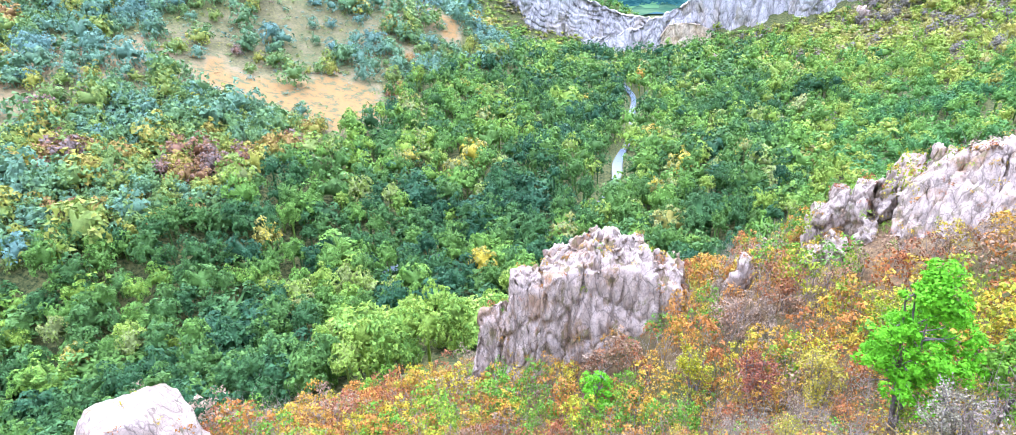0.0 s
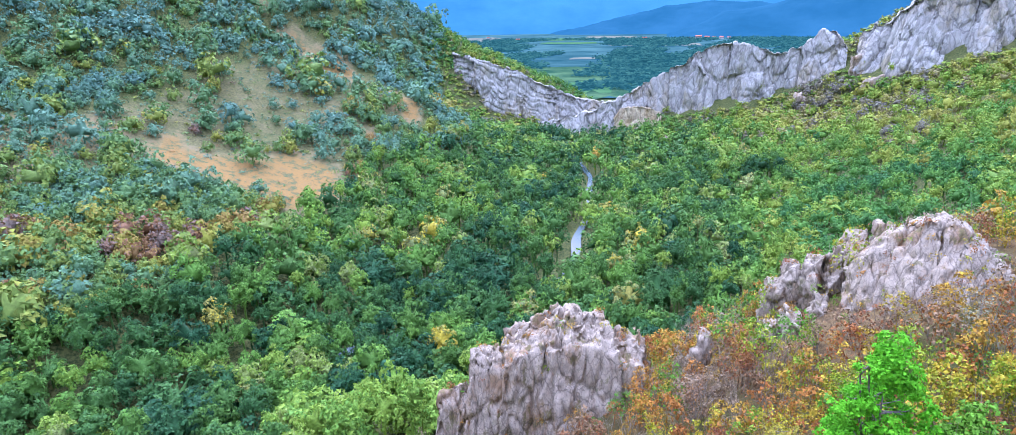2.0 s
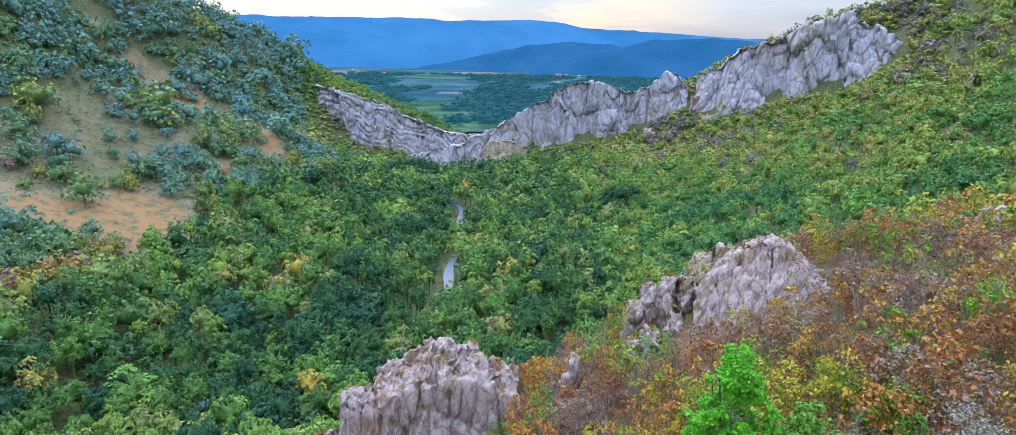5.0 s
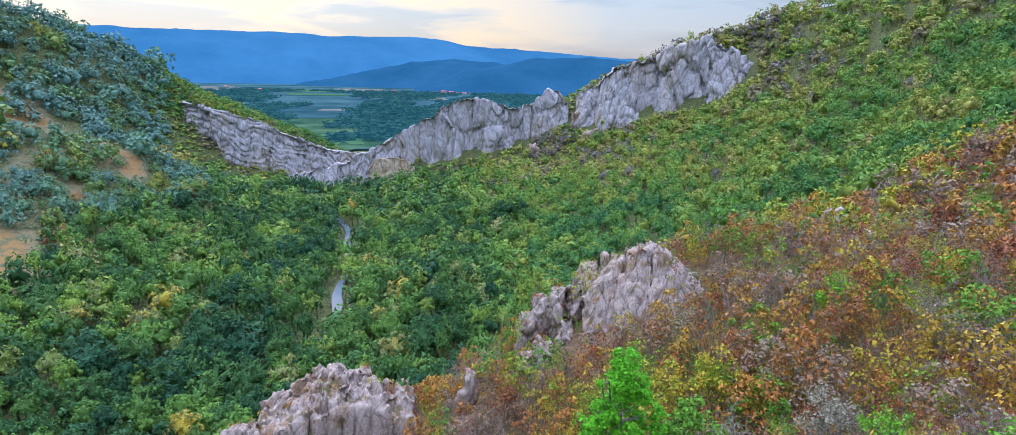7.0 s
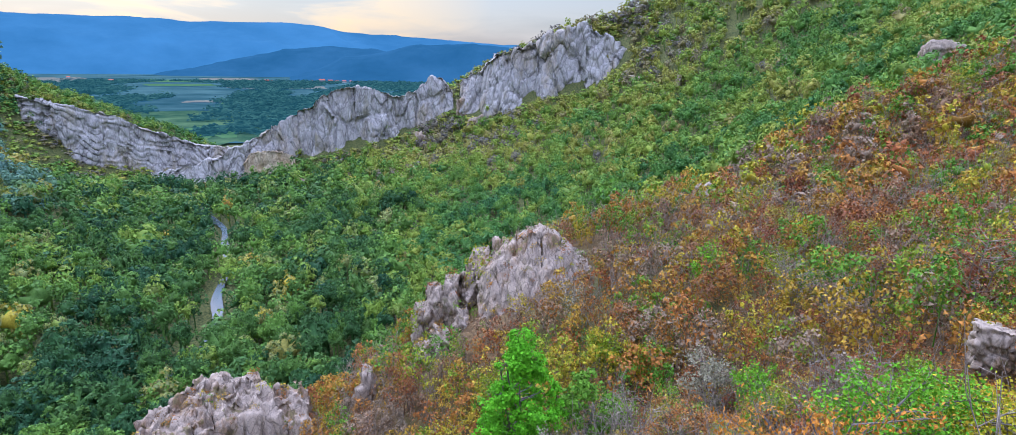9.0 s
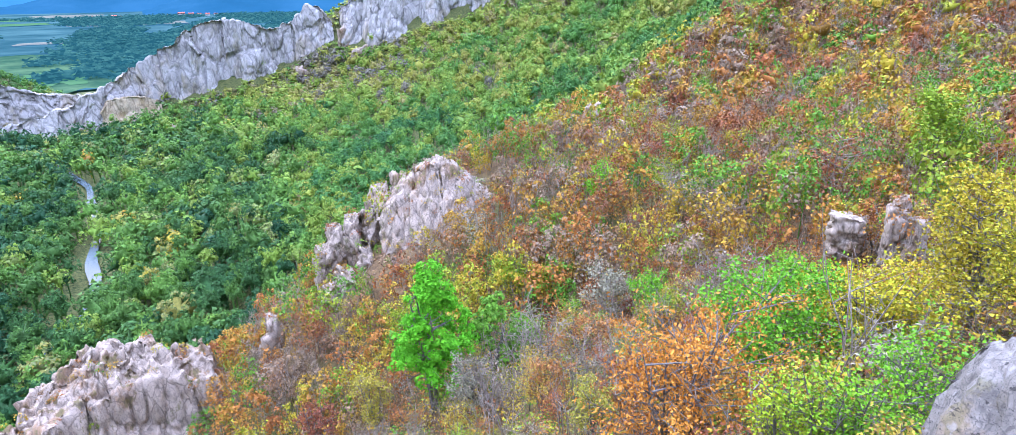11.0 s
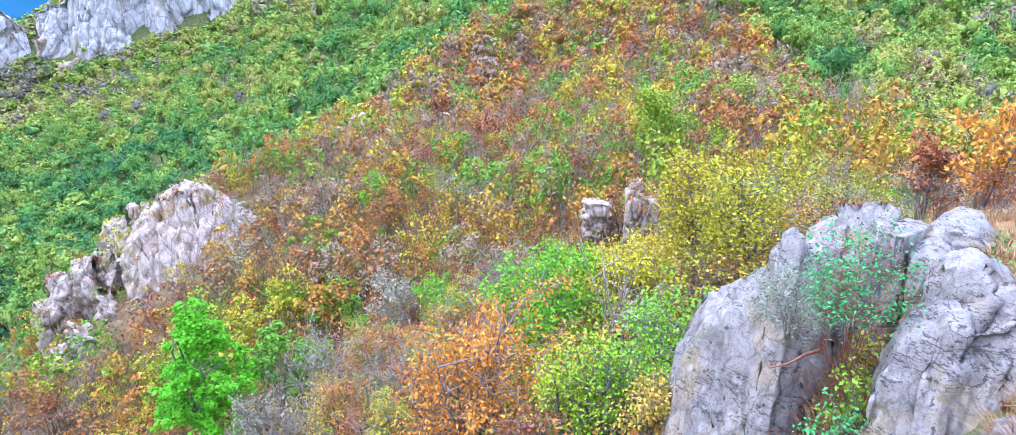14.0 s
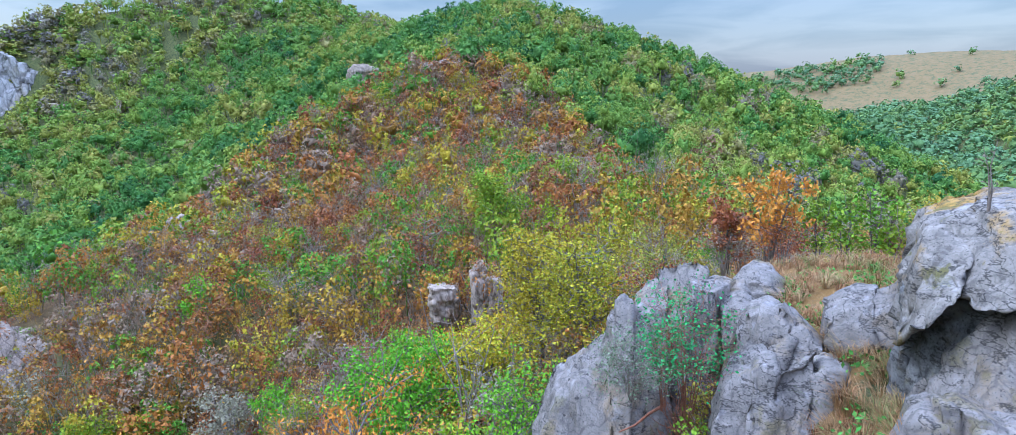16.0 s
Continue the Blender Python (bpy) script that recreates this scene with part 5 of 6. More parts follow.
    k = (md > 0.25) & (g.uniform(0, 1, len(x)) > 0.35 + 0.42 * (md > 0.6) + 0.2 * (vnoise(p / 20, 5) > 0.1) * (md > 0.8))
    x, y = x[k], y[k]
    n = len(x)
    r = 0.75 * np.exp(np.clip(g.normal(0, 0.45, n), -0.8, 0.9))
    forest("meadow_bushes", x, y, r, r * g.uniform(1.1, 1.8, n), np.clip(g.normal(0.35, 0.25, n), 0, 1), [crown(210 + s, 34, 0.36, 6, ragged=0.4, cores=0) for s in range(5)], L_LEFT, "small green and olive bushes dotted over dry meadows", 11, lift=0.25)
    # low scrub at the foot of the cliffs
    x, y, d, a, g = scatter_points(3.4, 335, 500, -31, 24, 71)
    k = ((a < -12) & (d > 400) & (d < 500) | (a >= -12) & (d > np.interp(a, [-14, -5, 5, 14, 22], [370, 354, 346, 325, 318])) & (d < curve_at(RIGHT_CREST, a)[1] + 4)) & (g.uniform(0, 1, len(x)) > 0.12)
    k &= ~((a > -14) & (a < 21.4) & (d > face(a) - 1) & (d < face(a) + np.where(a > 5.8, 24, 12)))
    x, y = x[k], y[k]
    n = len(x)
    p = np.stack([x, y, 0 * x], 1)
    r = g.uniform(1.7, 3.3, n)
    forest("cliff_foot_scrub", x, y, r, r * g.uniform(0.8, 1.2, n), np.clip(0.70 + 0.25 * vnoise(p / 14, 3) + g.normal(0, 0.15, n), 0, 1), [crown(190 + s, 22, 0.44, 6, ragged=0.4) for s in range(5)], L_OAK, "low olive and brown scrub below the cliffs", 10)
    # woods and hedges of the plain
    x, y, d, a, g = scatter_points(15, 620, 2600, -32, 6, 51)
    p = np.stack([x, y, 0 * x], 1)
    k = (fbm(p * (1, 0.35, 1) / 190, 3, 8) > np.where(d < 1100, -0.36, -0.26)) & (g.uniform(0, 1, len(x)) > 0.1 + d / 5500)
    x, y = x[k], y[k]
    n = len(x)
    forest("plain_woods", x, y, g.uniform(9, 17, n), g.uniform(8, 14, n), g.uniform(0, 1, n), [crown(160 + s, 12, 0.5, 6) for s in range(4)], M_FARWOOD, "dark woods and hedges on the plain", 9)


woods()


def scrub():
    """Autumn scrub on the spur and in the gully: single shrubs close by, a thicket farther off."""
    x, y, d, a, g = scatter_points(1.85, 6.5, 140, -84, 96, 61)
    edge = np.interp(a, SPUR_AZ, SPUR_D)
    k = (d < edge + 13) & ~((a > 60) & (d < 15)) & (g.uniform(0, 1, len(x)) > 0.06)
    x, y, d, a = x[k], y[k], d[k], a[k]
    p = np.stack([x, y, 0 * x], 1)
    hue = np.clip(0.49 + 0.42 * vnoise(p / 5, 3) + 0.20 * vnoise(p / 19, 4) + g.normal(0, 0.32, len(x)), 0, 1)
    z = land(x, y)
    open_ground = clear_of_rocks(x, y)
    keep = open_ground | (g.uniform(0, 1, len(x)) > 0.75)
    x, y, d, a, z, hue, open_ground = (q[keep] for q in (x, y, d, a, z, hue, open_ground))
    close = (d < 36) & open_ground
    count = {}
    for i in np.argsort(d):
        if not close[i]:
            continue
        u = hue[i]
        kind = "green_shrub" if u < 0.09 else "olive_shrub" if u < 0.36 else "orange_shrub" if u < 0.42 else "rusty_shrub" if u < 0.68 else "bare_shrub"
        count[kind] = count.get(kind, 0) + 1
        if count[kind] > 260:
            close[i] = False
            continue
        size = g.uniform(0.6, 1.2) * (0.5 if d[i] < 10 else 0.8 if d[i] < 20 else 1)
        plant(kind + ("_close" if d[i] < 24 else ""), x[i], y[i], z[i] - 0.1, size, g.uniform(0, 360), int(g.integers(0, 9)), group="shrubs on the slope")
    near_s = [crown(120 + s, 350, 0.09, 12, tall=1.05, ragged=0.24, spread=0.64, cores=0, loose=0.3) for s in range(9)]
    far_s = [crown(140 + s, 150, 0.155, 9, tall=1.05, ragged=0.22, spread=0.62, core=0.42, loose=0.1) for s in range(9)]
    for name, f, temp in (("hillside_scrub_near", ~close & (d < 72), near_s), ("hillside_scrub_far", ~close & (d >= 72), far_s)):
        n = f.sum()
        r = 1.45 * np.exp(np.clip(g.normal(0, 0.32, n), -0.6, 0.4)) * np.where(open_ground[f], 1, 0.45)
        forest(name, x[f], y[f], r, r * g.uniform(1.5, 3.2, n), hue[f], temp, L_SCRUB, "dense rusty, olive and yellow autumn scrub", 12, stem=0.008)


scrub()


def undergrowth():
    """Knee-high weeds, seedlings and litter that hide most of the soil on the near slope."""
    x, y, d, a, g = scatter_points(0.9, 6.8, 74, -84, 72, 67)
    k = (d < np.interp(a, SPUR_AZ, SPUR_D) + 8) & (g.uniform(0, 1, len(x)) > 0.10) & ~((a > 59) & (d < 10.5))
    x, y, d = x[k], y[k], d[k]
    n = len(x)
    p = np.stack([x, y, 0 * x], 1)
    r = g.uniform(0.4, 0.9, n)
    k = clear_of_rocks(x, y) | (g.uniform(0, 1, n) > 0.6)
    x, y, d, r, p, n = x[k], y[k], d[k], r[k], p[k], int(k.sum())
    h, tint = r * g.uniform(0.8, 1.5, n), np.clip(0.5 + 0.35 * vnoise(p / 5, 13) + g.normal(0, 0.2, n), 0, 1)
    for name, k, count, leaf in (("undergrowth_near", d < 22, 120, 0.12), ("undergrowth_far", (d >= 22) & (d < 46), 44, 0.18)):
        forest(name, x[k], y[k], r[k], h[k], tint[k], [crown(230 + s, count, leaf, 7, ragged=0.8, spread=0.8, cores=0, loose=0.5) for s in range(6)], L_SCRUB,
               "low rusty and olive undergrowth on the near slope", 14, stem=0.01)


undergrowth()


def brushwood():
    """Bare grey stems and twigs standing in the scrub."""
    x, y, d, a, g = scatter_points(2.1, 11, 120, -60, 92, 69)
    p = np.stack([x, y, 0 * x], 1)
    k = (d < np.interp(a, SPUR_AZ, SPUR_D) + 6) & ~((a > 60) & (d < 18)) & (g.uniform(0, 1, len(x)) > np.where(d < 36, 0.62, 0.30) - 0.45 * vnoise(p / 9, 23)) & clear_of_rocks(x, y)
    x, y = x[k], y[k]
    z = land(x, y)
    pieces = []
    for i in range(len(x)):
        h = g.uniform(1.8, 3.9) * (1.3 if math.hypot(x[i], y[i]) > 45 else 1.0)
        for _ in range(5):
            lean = g.normal(0, 0.22, 3) * (1, 1, 0) * h
            b0 = np.array([x[i], y[i], z[i]]) + g.normal(0, 0.22, 3) * (1, 1, 0)
            b1 = b0 + lean * 0.4 + (0, 0, h * 0.5)
            b2 = b0 + lean + (0, 0, h * g.uniform(0.8, 1.0))
            pieces.append(tube([b0, b1, b2], [0.028, 0.020, 0.010]))
            for q in range(3):
                w = g.uniform(0.1, 1.0)
                c0 = b1 + (b2 - b1) * w
                pieces.append(tube([c0, c0 + g.normal(0, 0.26, 3) * h * 0.6 + (0, 0, 0.18 * h)], [0.014, 0.006]))
    tagged(new("brushwood", mesh_np("brushwood", *joined(pieces), M_TWIG)), "bare pale grey stems and twigs standing in the scrub", "branches", kind="stuff")


brushwood()


# ---------------------------------------------------------------- single trees


def tree_at(name, mat, label, az, el_top, el_foot, d, radius, stems, limbs, twigs, count, leaf, category="tree", wood=None, scatter=0.15, droop=0.0, trunk=0.15, thick=0.016, long=1.0, on=True, lumps=0):
    """A tree whose top and foot are seen at those elevations."""
    z0, z1 = EYE[2] + d * math.tan(radians(el_foot)), EYE[2] + d * math.tan(radians(el_top))
    x, y = d * math.sin(radians(az)), d * math.cos(radians(az))
    if on:
        z0 = float(land([x], [y])[0]) - 0.1
    seed = int(abs(az) * 37 + d * 11)
    wv, tips, g = branching(seed, z1 - z0, radius * 1.35, stems, limbs, twigs, trunk=trunk, thick=thick)
    root = tagged(new(name), label, category)
    part("branch_work", mesh_np("branch_work", *joined(wv), wood or M_BARK), root)
    if lumps:
        # leaf masses at uneven heights round a leaning stem
        pieces, h = [], z1 - z0
        for k in range(lumps):
            u = min(0.99, max(0.02, (k + 0.5) / lumps + g.uniform(-0.16, 0.16)))
            reach = radius * 1.1 * math.sin(math.pi * min(1, 0.22 + 0.80 * u)) * g.uniform(0.35, 1.0)
            b = k * 2.4 + g.uniform(-0.5, 0.5)
            s = radius * g.uniform(0.24, 0.44)
            cv, cf = crown(seed + k, count // lumps, leaf / s, 6, spread=0.7, core=0.55, ragged=0.5)
            pieces.append((cv * s * (1, 1, g.uniform(0.8, 1.15)) + (reach * math.cos(b), reach * math.sin(b), h * (0.28 + 0.66 * u) + g.uniform(-0.05, 0.05) * h), cf))
        v, f = joined(pieces)
    else:
        v, f = foliage(g, tips, count, leaf, scatter, droop, long)
    part("foliage", mesh_np("foliage", v, f, mat), root)
    root.matrix_world = pose(x, y, z0)
    return root


tree_at("young_oak", L_BRIGHT, "bright green young oak standing out of the scrub", 12.2, -25.4, -36, 32, 2.15, 3, 8, 3, 16000, 0.13, trunk=0.30, lumps=40)
tree_at("withered_tree", L_ORANGE, "small tree with hanging withered orange leaves", 39.3, -27.6, -42, 12, 2.2, 6, 11, 6, 8500, 0.07, droop=0.7, long=1.3, scatter=0.14)
tree_at("yellowing_tree", L_LIME, "green tree turning yellow below the rocks", 48.5, -24.0, -35, 15.5, 2.1, 5, 11, 6, 8000, 0.09, scatter=0.18)
tree_at("yellowing_tree", L_YELLOW, "yellow and orange leafed tree in the gully", 54.5, -22.5, -33, 17, 2.1, 5, 11, 6, 8000, 0.09, scatter=0.18)
tree_at("yellowing_tree", L_YGREEN, "yellow-green slender tree beside the boulders", 66.4, -11.2, -25, 17, 1.9, 4, 14, 6, 8500, 0.075, scatter=0.2)
tree_at("yellowing_tree", L_YGREEN, "yellow-green slender tree beside the boulders", 62.0, -13.5, -23, 19, 1.7, 4, 12, 6, 6000, 0.09, scatter=0.2)
tree_at("light_green_tree", L_GREEN, "airy light green young tree on the slope", 57.2, -7.6, -15, 44, 2.2, 4, 11, 5, 4200, 0.2, scatter=0.3)
tree_at("light_green_tree", L_GREEN, "airy light green young tree on the slope", 64.0, -6.6, -13, 58, 2.8, 4, 11, 5, 4200, 0.26, scatter=0.4)
tree_at("flame_tree", L_ORANGE, "slender shrub with rusty orange leaves near the boulders", 82.3, -5.8, -15.2, 17, 0.75, 4, 10, 4, 1500, 0.11, droop=0.7, scatter=0.10)
tree_at("flame_tree", L_RUST, "slender shrub with rusty orange leaves near the boulders", 79.0, -9.0, -15.5, 18, 0.8, 4, 8, 4, 1200, 0.11, scatter=0.12)
for _az, _t in ((86, -8.5), (88.3, -9.5), (90.2, -7.2), (91.5, -9.0)):
    tree_at("slim_sapling", L_GREEN, "slim light green sapling in dry grass", _az, _t, -14, 17.5, 0.55, 3, 7, 3, 480, 0.10, scatter=0.08)
tree_at("rusty_tree", L_RUST, "small tree with rusty red leaves and grey limbs", 50.3, -11.0, -18, 42, 2.4, 5, 9, 5, 1300, 0.17, wood=M_TWIG, scatter=0.2)
tree_at("rusty_tree", L_RUST, "small tree with rusty red leaves and grey limbs", 44.0, -13.5, -20, 48, 2.2, 5, 8, 4, 1000, 0.17, wood=M_TWIG, scatter=0.2)
for _az, _t, _b, _d, _r in ((37.5, -14.5, -21, 46, 2.6), (41.5, -16, -22, 44, 2.4), (43.5, -21.5, -27.5, 30, 2.2), (40.5, -22.0, -28, 30, 1.8), (22.0, -29, -35, 30, 1.8), (24.5, -28, -35, 28, 1.7), (18.5, -32.5, -38, 27, 1.6), (57.5, -27, -36, 13, 1.1)):
    tree_at("bare_tree", L_GREY, "bare pale grey tree with dead branches", _az, _t, _b, _d, _r, 6, 9, 4, 160, 0.13, wood=M_TWIG, thick=0.011, scatter=0.1)
_g = np.random.default_rng(91)
for _k in range(16):
    _az, _d = _g.uniform(30, 56), _g.uniform(58, 104)
    _e = math.degrees(math.atan((on_land(_az, _d)[2] + _g.uniform(3.2, 5.2) - EYE[2]) / _d))
    tree_at("bare_tree", L_GREY, "bare pale grey tree with dead branches", _az, _e, -20, _d, 1.6, 3, 6, 3, 30, 0.16, wood=M_TWIG, thick=0.012, scatter=0.2)
for _az, _t, _b, _d, _r, _m in ((50, -33, -40, 9.5, 0.8, L_LIME), (53, -31.5, -40, 9.5, 0.8, L_YELLOW), (56, -30, -40, 10, 0.9, L_LIME), (58.5, -33, -42, 8.5, 0.6, L_OLIVE), (46, -36, -42, 9, 0.7, L_RUST), (59.5, -26, -36, 11, 1.0, L_LIME), (36, -41, -45, 10, 0.8, L_YELLOW)):
    tree_at("leafy_bush", _m, "leafy bush below the boulders", _az, _t, _b, _d, _r, 6, 9, 5, 2000, 0.06, category="shrub", scatter=0.11)
for _az, _t, _d, _r, _m, _l in ((21.3, -24.6, 42, 1.9, L_YGREEN, "yellow-olive bush on the rocky slope"), (24.2, -25.2, 40, 1.8, L_YGREEN, "yellow-olive bush on the rocky slope"), (26.8, -25.6, 41, 1.5, L_OLIVE, "yellow-olive bush on the rocky slope"),
                               (31.0, -25.0, 35, 2.1, L_GREY, "grey-olive half-bare bush in the gully"), (35.2, -25.6, 33, 1.6, L_LIME, "light green bush in the gully"), (28.6, -29.2, 28, 1.7, L_RUST, "rusty brown bush in the gully"),
                               (33.0, -32.5, 19, 1.1, L_RUST, "rusty brown bush in the gully"), (30.5, -35.5, 17, 1.0, L_OLIVE, "low olive bush in the gully"), (44.8, -26.5, 22, 1.4, L_RUST, "rusty brown bush in the gully"), (52.0, -23.6, 26, 1.9, L_LIME, "lime green bush below the rocks"),
                               (57.5, -21.8, 25, 1.8, L_YELLOW, "yellow and green bush below the rocks"), (47.5, -22.6, 31, 1.8, L_YGREEN, "yellow-olive bush below the rocks"), (15.8, -33.5, 27, 1.3, L_GREY, "grey-olive half-bare bush in the gully"), (24.5, -33.5, 23, 1.3, L_RUST, "rusty brown bush in the gully"),
                               (5.5, -34.0, 36, 1.7, L_OLIVE, "yellow-olive bush on the rocky slope"), (-0.5, -35.5, 38, 1.7, L_RUST, "rusty brown bush on the rocky slope"), (-7.0, -36.0, 42, 1.8, L_YGREEN, "yellow-olive bush on the rocky slope")):
    tree_at("leafy_bush", _m, _l, _az, _t, -45, _d, _r, 6, 8, 4, 2300, 0.0036 * _d + 0.016, category="shrub", scatter=0.07 * _r, thick=0.012)
tree_at("green_bush", L_BRIGHT, "rounded bright green bush in the scrub", -17.6, -39.6, -43.5, 44, 1.7, 4, 5, 3, 2600, 0.16, category="shrub", lumps=12)
tree_at("green_bush", L_GREEN, "yellow-green bush in the scrub", 19.0, -28.5, -34, 33, 2.0, 4, 5, 3, 2600, 0.16, category="shrub", lumps=12)


SLENDER = (("olive_tree", L_YGREEN, "slender yellow-olive tree in the autumn scrub"), ("rusty_sapling", L_RUST, "slender rusty brown tree in the autumn scrub"), ("grey_tree", L_GREY, "half-bare grey tree in the autumn scrub"),
           ("golden_tree", L_OLIVE, "slender golden tree in the autumn scrub"), ("lime_tree", L_LIME, "slender light green tree in the autumn scrub"))
for _n, _m, _l in SLENDER:
    plant_kind(_n, _m, _l, "tree", 2, 5.0, 2.0, 3, 9, 3, 420 if _m is L_GREY else 1000, 0.17, wood_mat=M_TWIG, scatter=0.20, trunk=0.2, thick=0.012)
_x, _y, _d, _a, _g = scatter_points(7.6, 40, 118, -6, 66, 97)
for _k in np.flatnonzero((_d < np.interp(_a, SPUR_AZ, SPUR_D) + 3) & clear_of_rocks(_x, _y) & ((_a > 24) | (_d < 54))):
    plant(SLENDER[int(_g.choice(5, p=(0.28, 0.22, 0.24, 0.16, 0.10)))][0], _x[_k], _y[_k], float(land([_x[_k]], [_y[_k]])[0]) - 0.1, _g.uniform(0.6, 1.05), _g.uniform(0, 360), int(_g.integers(0, 9)), group="slender trees on the spur")


# ---------------------------------------------------------------- boulders and grass beside the viewpoint


def ledge(label, line, deep, seed, mat=M_BOULDER, amp=0.08, unit=0.62, level=5, name="limestone_boulder", piece="block", pieces=1):
    """A boulder of angular blocks along (bearing, crest elevation, foot elevation, crest distance, foot distance)."""
    a = np.array(line, float)
    o = np.array(polar(a[:, 0].mean(), a[:, 2].mean(), a[:, 4].mean()))
    root = tagged(new(name), label, "rock")
    g = np.random.default_rng(seed)
    cut = np.linspace(a[0, 0], a[-1, 0], pieces + 1)
    cut[1:-1] += g.uniform(-0.22, 0.22, pieces - 1) * (cut[1] - cut[0])
    for k in range(pieces):
        v, f = superblock(level, (2.0, 2.0, 1.0), seed + 7 * k, 0.84)
        mid, half = (cut[k] + cut[k + 1]) / 2, (cut[k + 1] - cut[k]) / 2 * 1.4
        t = np.clip(v[:, 2], 0, 1)
        az = np.clip(mid + half * (v[:, 0] + 0.10 * (t - 0.5) * g.uniform(-1, 1)), a[0, 0], a[-1, 0])
        top, bot, d1, d0 = (np.interp(az, a[:, 0], a[:, q]) for q in (1, 2, 3, 4))
        z1, z0 = EYE[2] + d1 * np.tan(np.radians(top)), EYE[2] + d0 * np.tan(np.radians(bot)) - 0.15
        d = d0 + (d1 - d0) * t ** 1.3 + (v[:, 1] + 1) / 2 * (deep + 0.3 * (1 - t)) + g.uniform(-0.07, 0.09) * (deep + 0.3)
        A = np.radians(az)
        w = np.stack([d * np.sin(A), d * np.cos(A), z0 + (z1 - z0) * 0.985 * v[:, 2]], 1)
        w = weather(w, f, unit, amp, seed + k, 0.8, 1.0, 0.9, facet=2.0, grit=0.25, sub=0.5)
        w = weather(w, f, unit * 0.3, amp * 0.26, seed + k + 3, 0.9, 0.8, 0.6, facet=1.2, grit=1.0, sub=0.3)
        part(piece, mesh_np(piece, w - o, f, mat), root)
    root.matrix_world = pose(*o)
    return root


ledge("broad broken limestone face among rusty shrubs", [(8.0, -20.5, -26.2, 61.5, 57.5), (8.8, -18.9, -26.0, 61, 57), (9.6, -17.9, -25.8, 61, 56.5), (12.5, -16.3, -25, 60.5, 55), (14.6, -15.3, -24.3, 60.5, 54.5),
                                                         (16.0, -16.4, -23.6, 60.5, 55), (17.2, -17.7, -22.8, 60.5, 56), (19.4, -18.6, -22.0, 61, 58), (21.4, -19.4, -21.8, 61, 59)], 3.0, 88, mat=M_CRAG, amp=0.42, unit=1.5, name="limestone_crag", piece="buttress", pieces=9)
ledge("big pale grey limestone slab with steep faces", [(60.5, -36.8, -47, 8.0, 7.0), (60.9, -32.9, -47, 8.0, 6.9), (62.8, -27.6, -46, 8.1, 6.8), (65.8, -25.2, -45, 8.2, 6.7), (68.2, -23.4, -44, 8.3, 6.6), (68.7, -20.2, -43, 8.4, 6.6),
                                                         (69.5, -18.9, -42, 8.5, 6.7), (72.1, -18.5, -41, 8.5, 6.9), (73.8, -19.2, -40, 8.5, 7.2), (74.8, -24.5, -38, 8.4, 7.3)], 0.9, 41, pieces=4)
ledge("cracked pale limestone block above a dark hollow", [(72.6, -19.2, -38, 8.5, 8.2), (73.8, -18.7, -38, 8.5, 8.1), (75.7, -17.6, -38, 8.5, 8.0), (78.3, -17.5, -38, 8.4, 7.9), (80.3, -17.7, -38, 8.3, 7.8), (81.2, -19.0, -36, 8.2, 7.8)], 0.9, 47, pieces=3)
ledge("pale limestone blocks with dark holes and moss", [(80.0, -21.1, -27, 7.9, 7.6), (80.4, -19.5, -27, 7.9, 7.5), (82.0, -18.8, -26.5, 7.9, 7.4), (83.6, -18.8, -26, 7.9, 7.3), (85.0, -20.0, -26, 7.8, 7.2), (87.0, -21.7, -25, 7.6, 7.2)], 0.7, 52, pieces=2)
ledge("pale grey limestone boulder with dry grass at its edge", [(78.2, -27.5, -44, 6.7, 5.9), (78.8, -25.4, -43, 6.8, 5.9), (79.2, -24.3, -42, 6.9, 5.9), (81.9, -23.6, -41, 6.9, 5.9), (83.1, -24.2, -40, 6.8, 5.9), (84.9, -23.9, -38, 6.9, 6.0), (86.9, -22.7, -34, 7.0, 6.2),
                                                                  (88.8, -23.2, -31, 7.0, 6.3), (89.9, -25.4, -29, 6.9, 6.4)], 0.7, 57, pieces=3)
ledge("small whitish limestone block", [(86.2, -31.4, -38, 5.7, 5.4), (86.5, -30.3, -38, 5.7, 5.3), (87.7, -29.5, -38, 5.7, 5.3), (89.0, -29.5, -37, 5.7, 5.3), (90.0, -30.6, -36, 5.7, 5.4)], 0.35, 61, pieces=1)
ledge("small rounded grey rock in dry grass", [(79.0, -18.0, -20, 10.9, 10.6), (80.0, -16.8, -20, 11, 10.5), (81.2, -16.2, -20, 11, 10.5), (82.4, -16.4, -20, 11, 10.5), (83.8, -17.6, -20, 10.9, 10.6)], 0.8, 63, pieces=1)
ledge("low dark grey limestone ledge with pits", [(87.0, -19.2, -23, 7.9, 7.7), (88.2, -17.9, -23, 8, 7.5), (90.1, -17.1, -23.5, 8, 7.4), (91.6, -16.2, -24, 8, 7.3), (93.0, -15.0, -24, 7.9, 7.2), (96.0, -14.8, -24, 7.8, 7.2)], 0.8, 66, pieces=3)
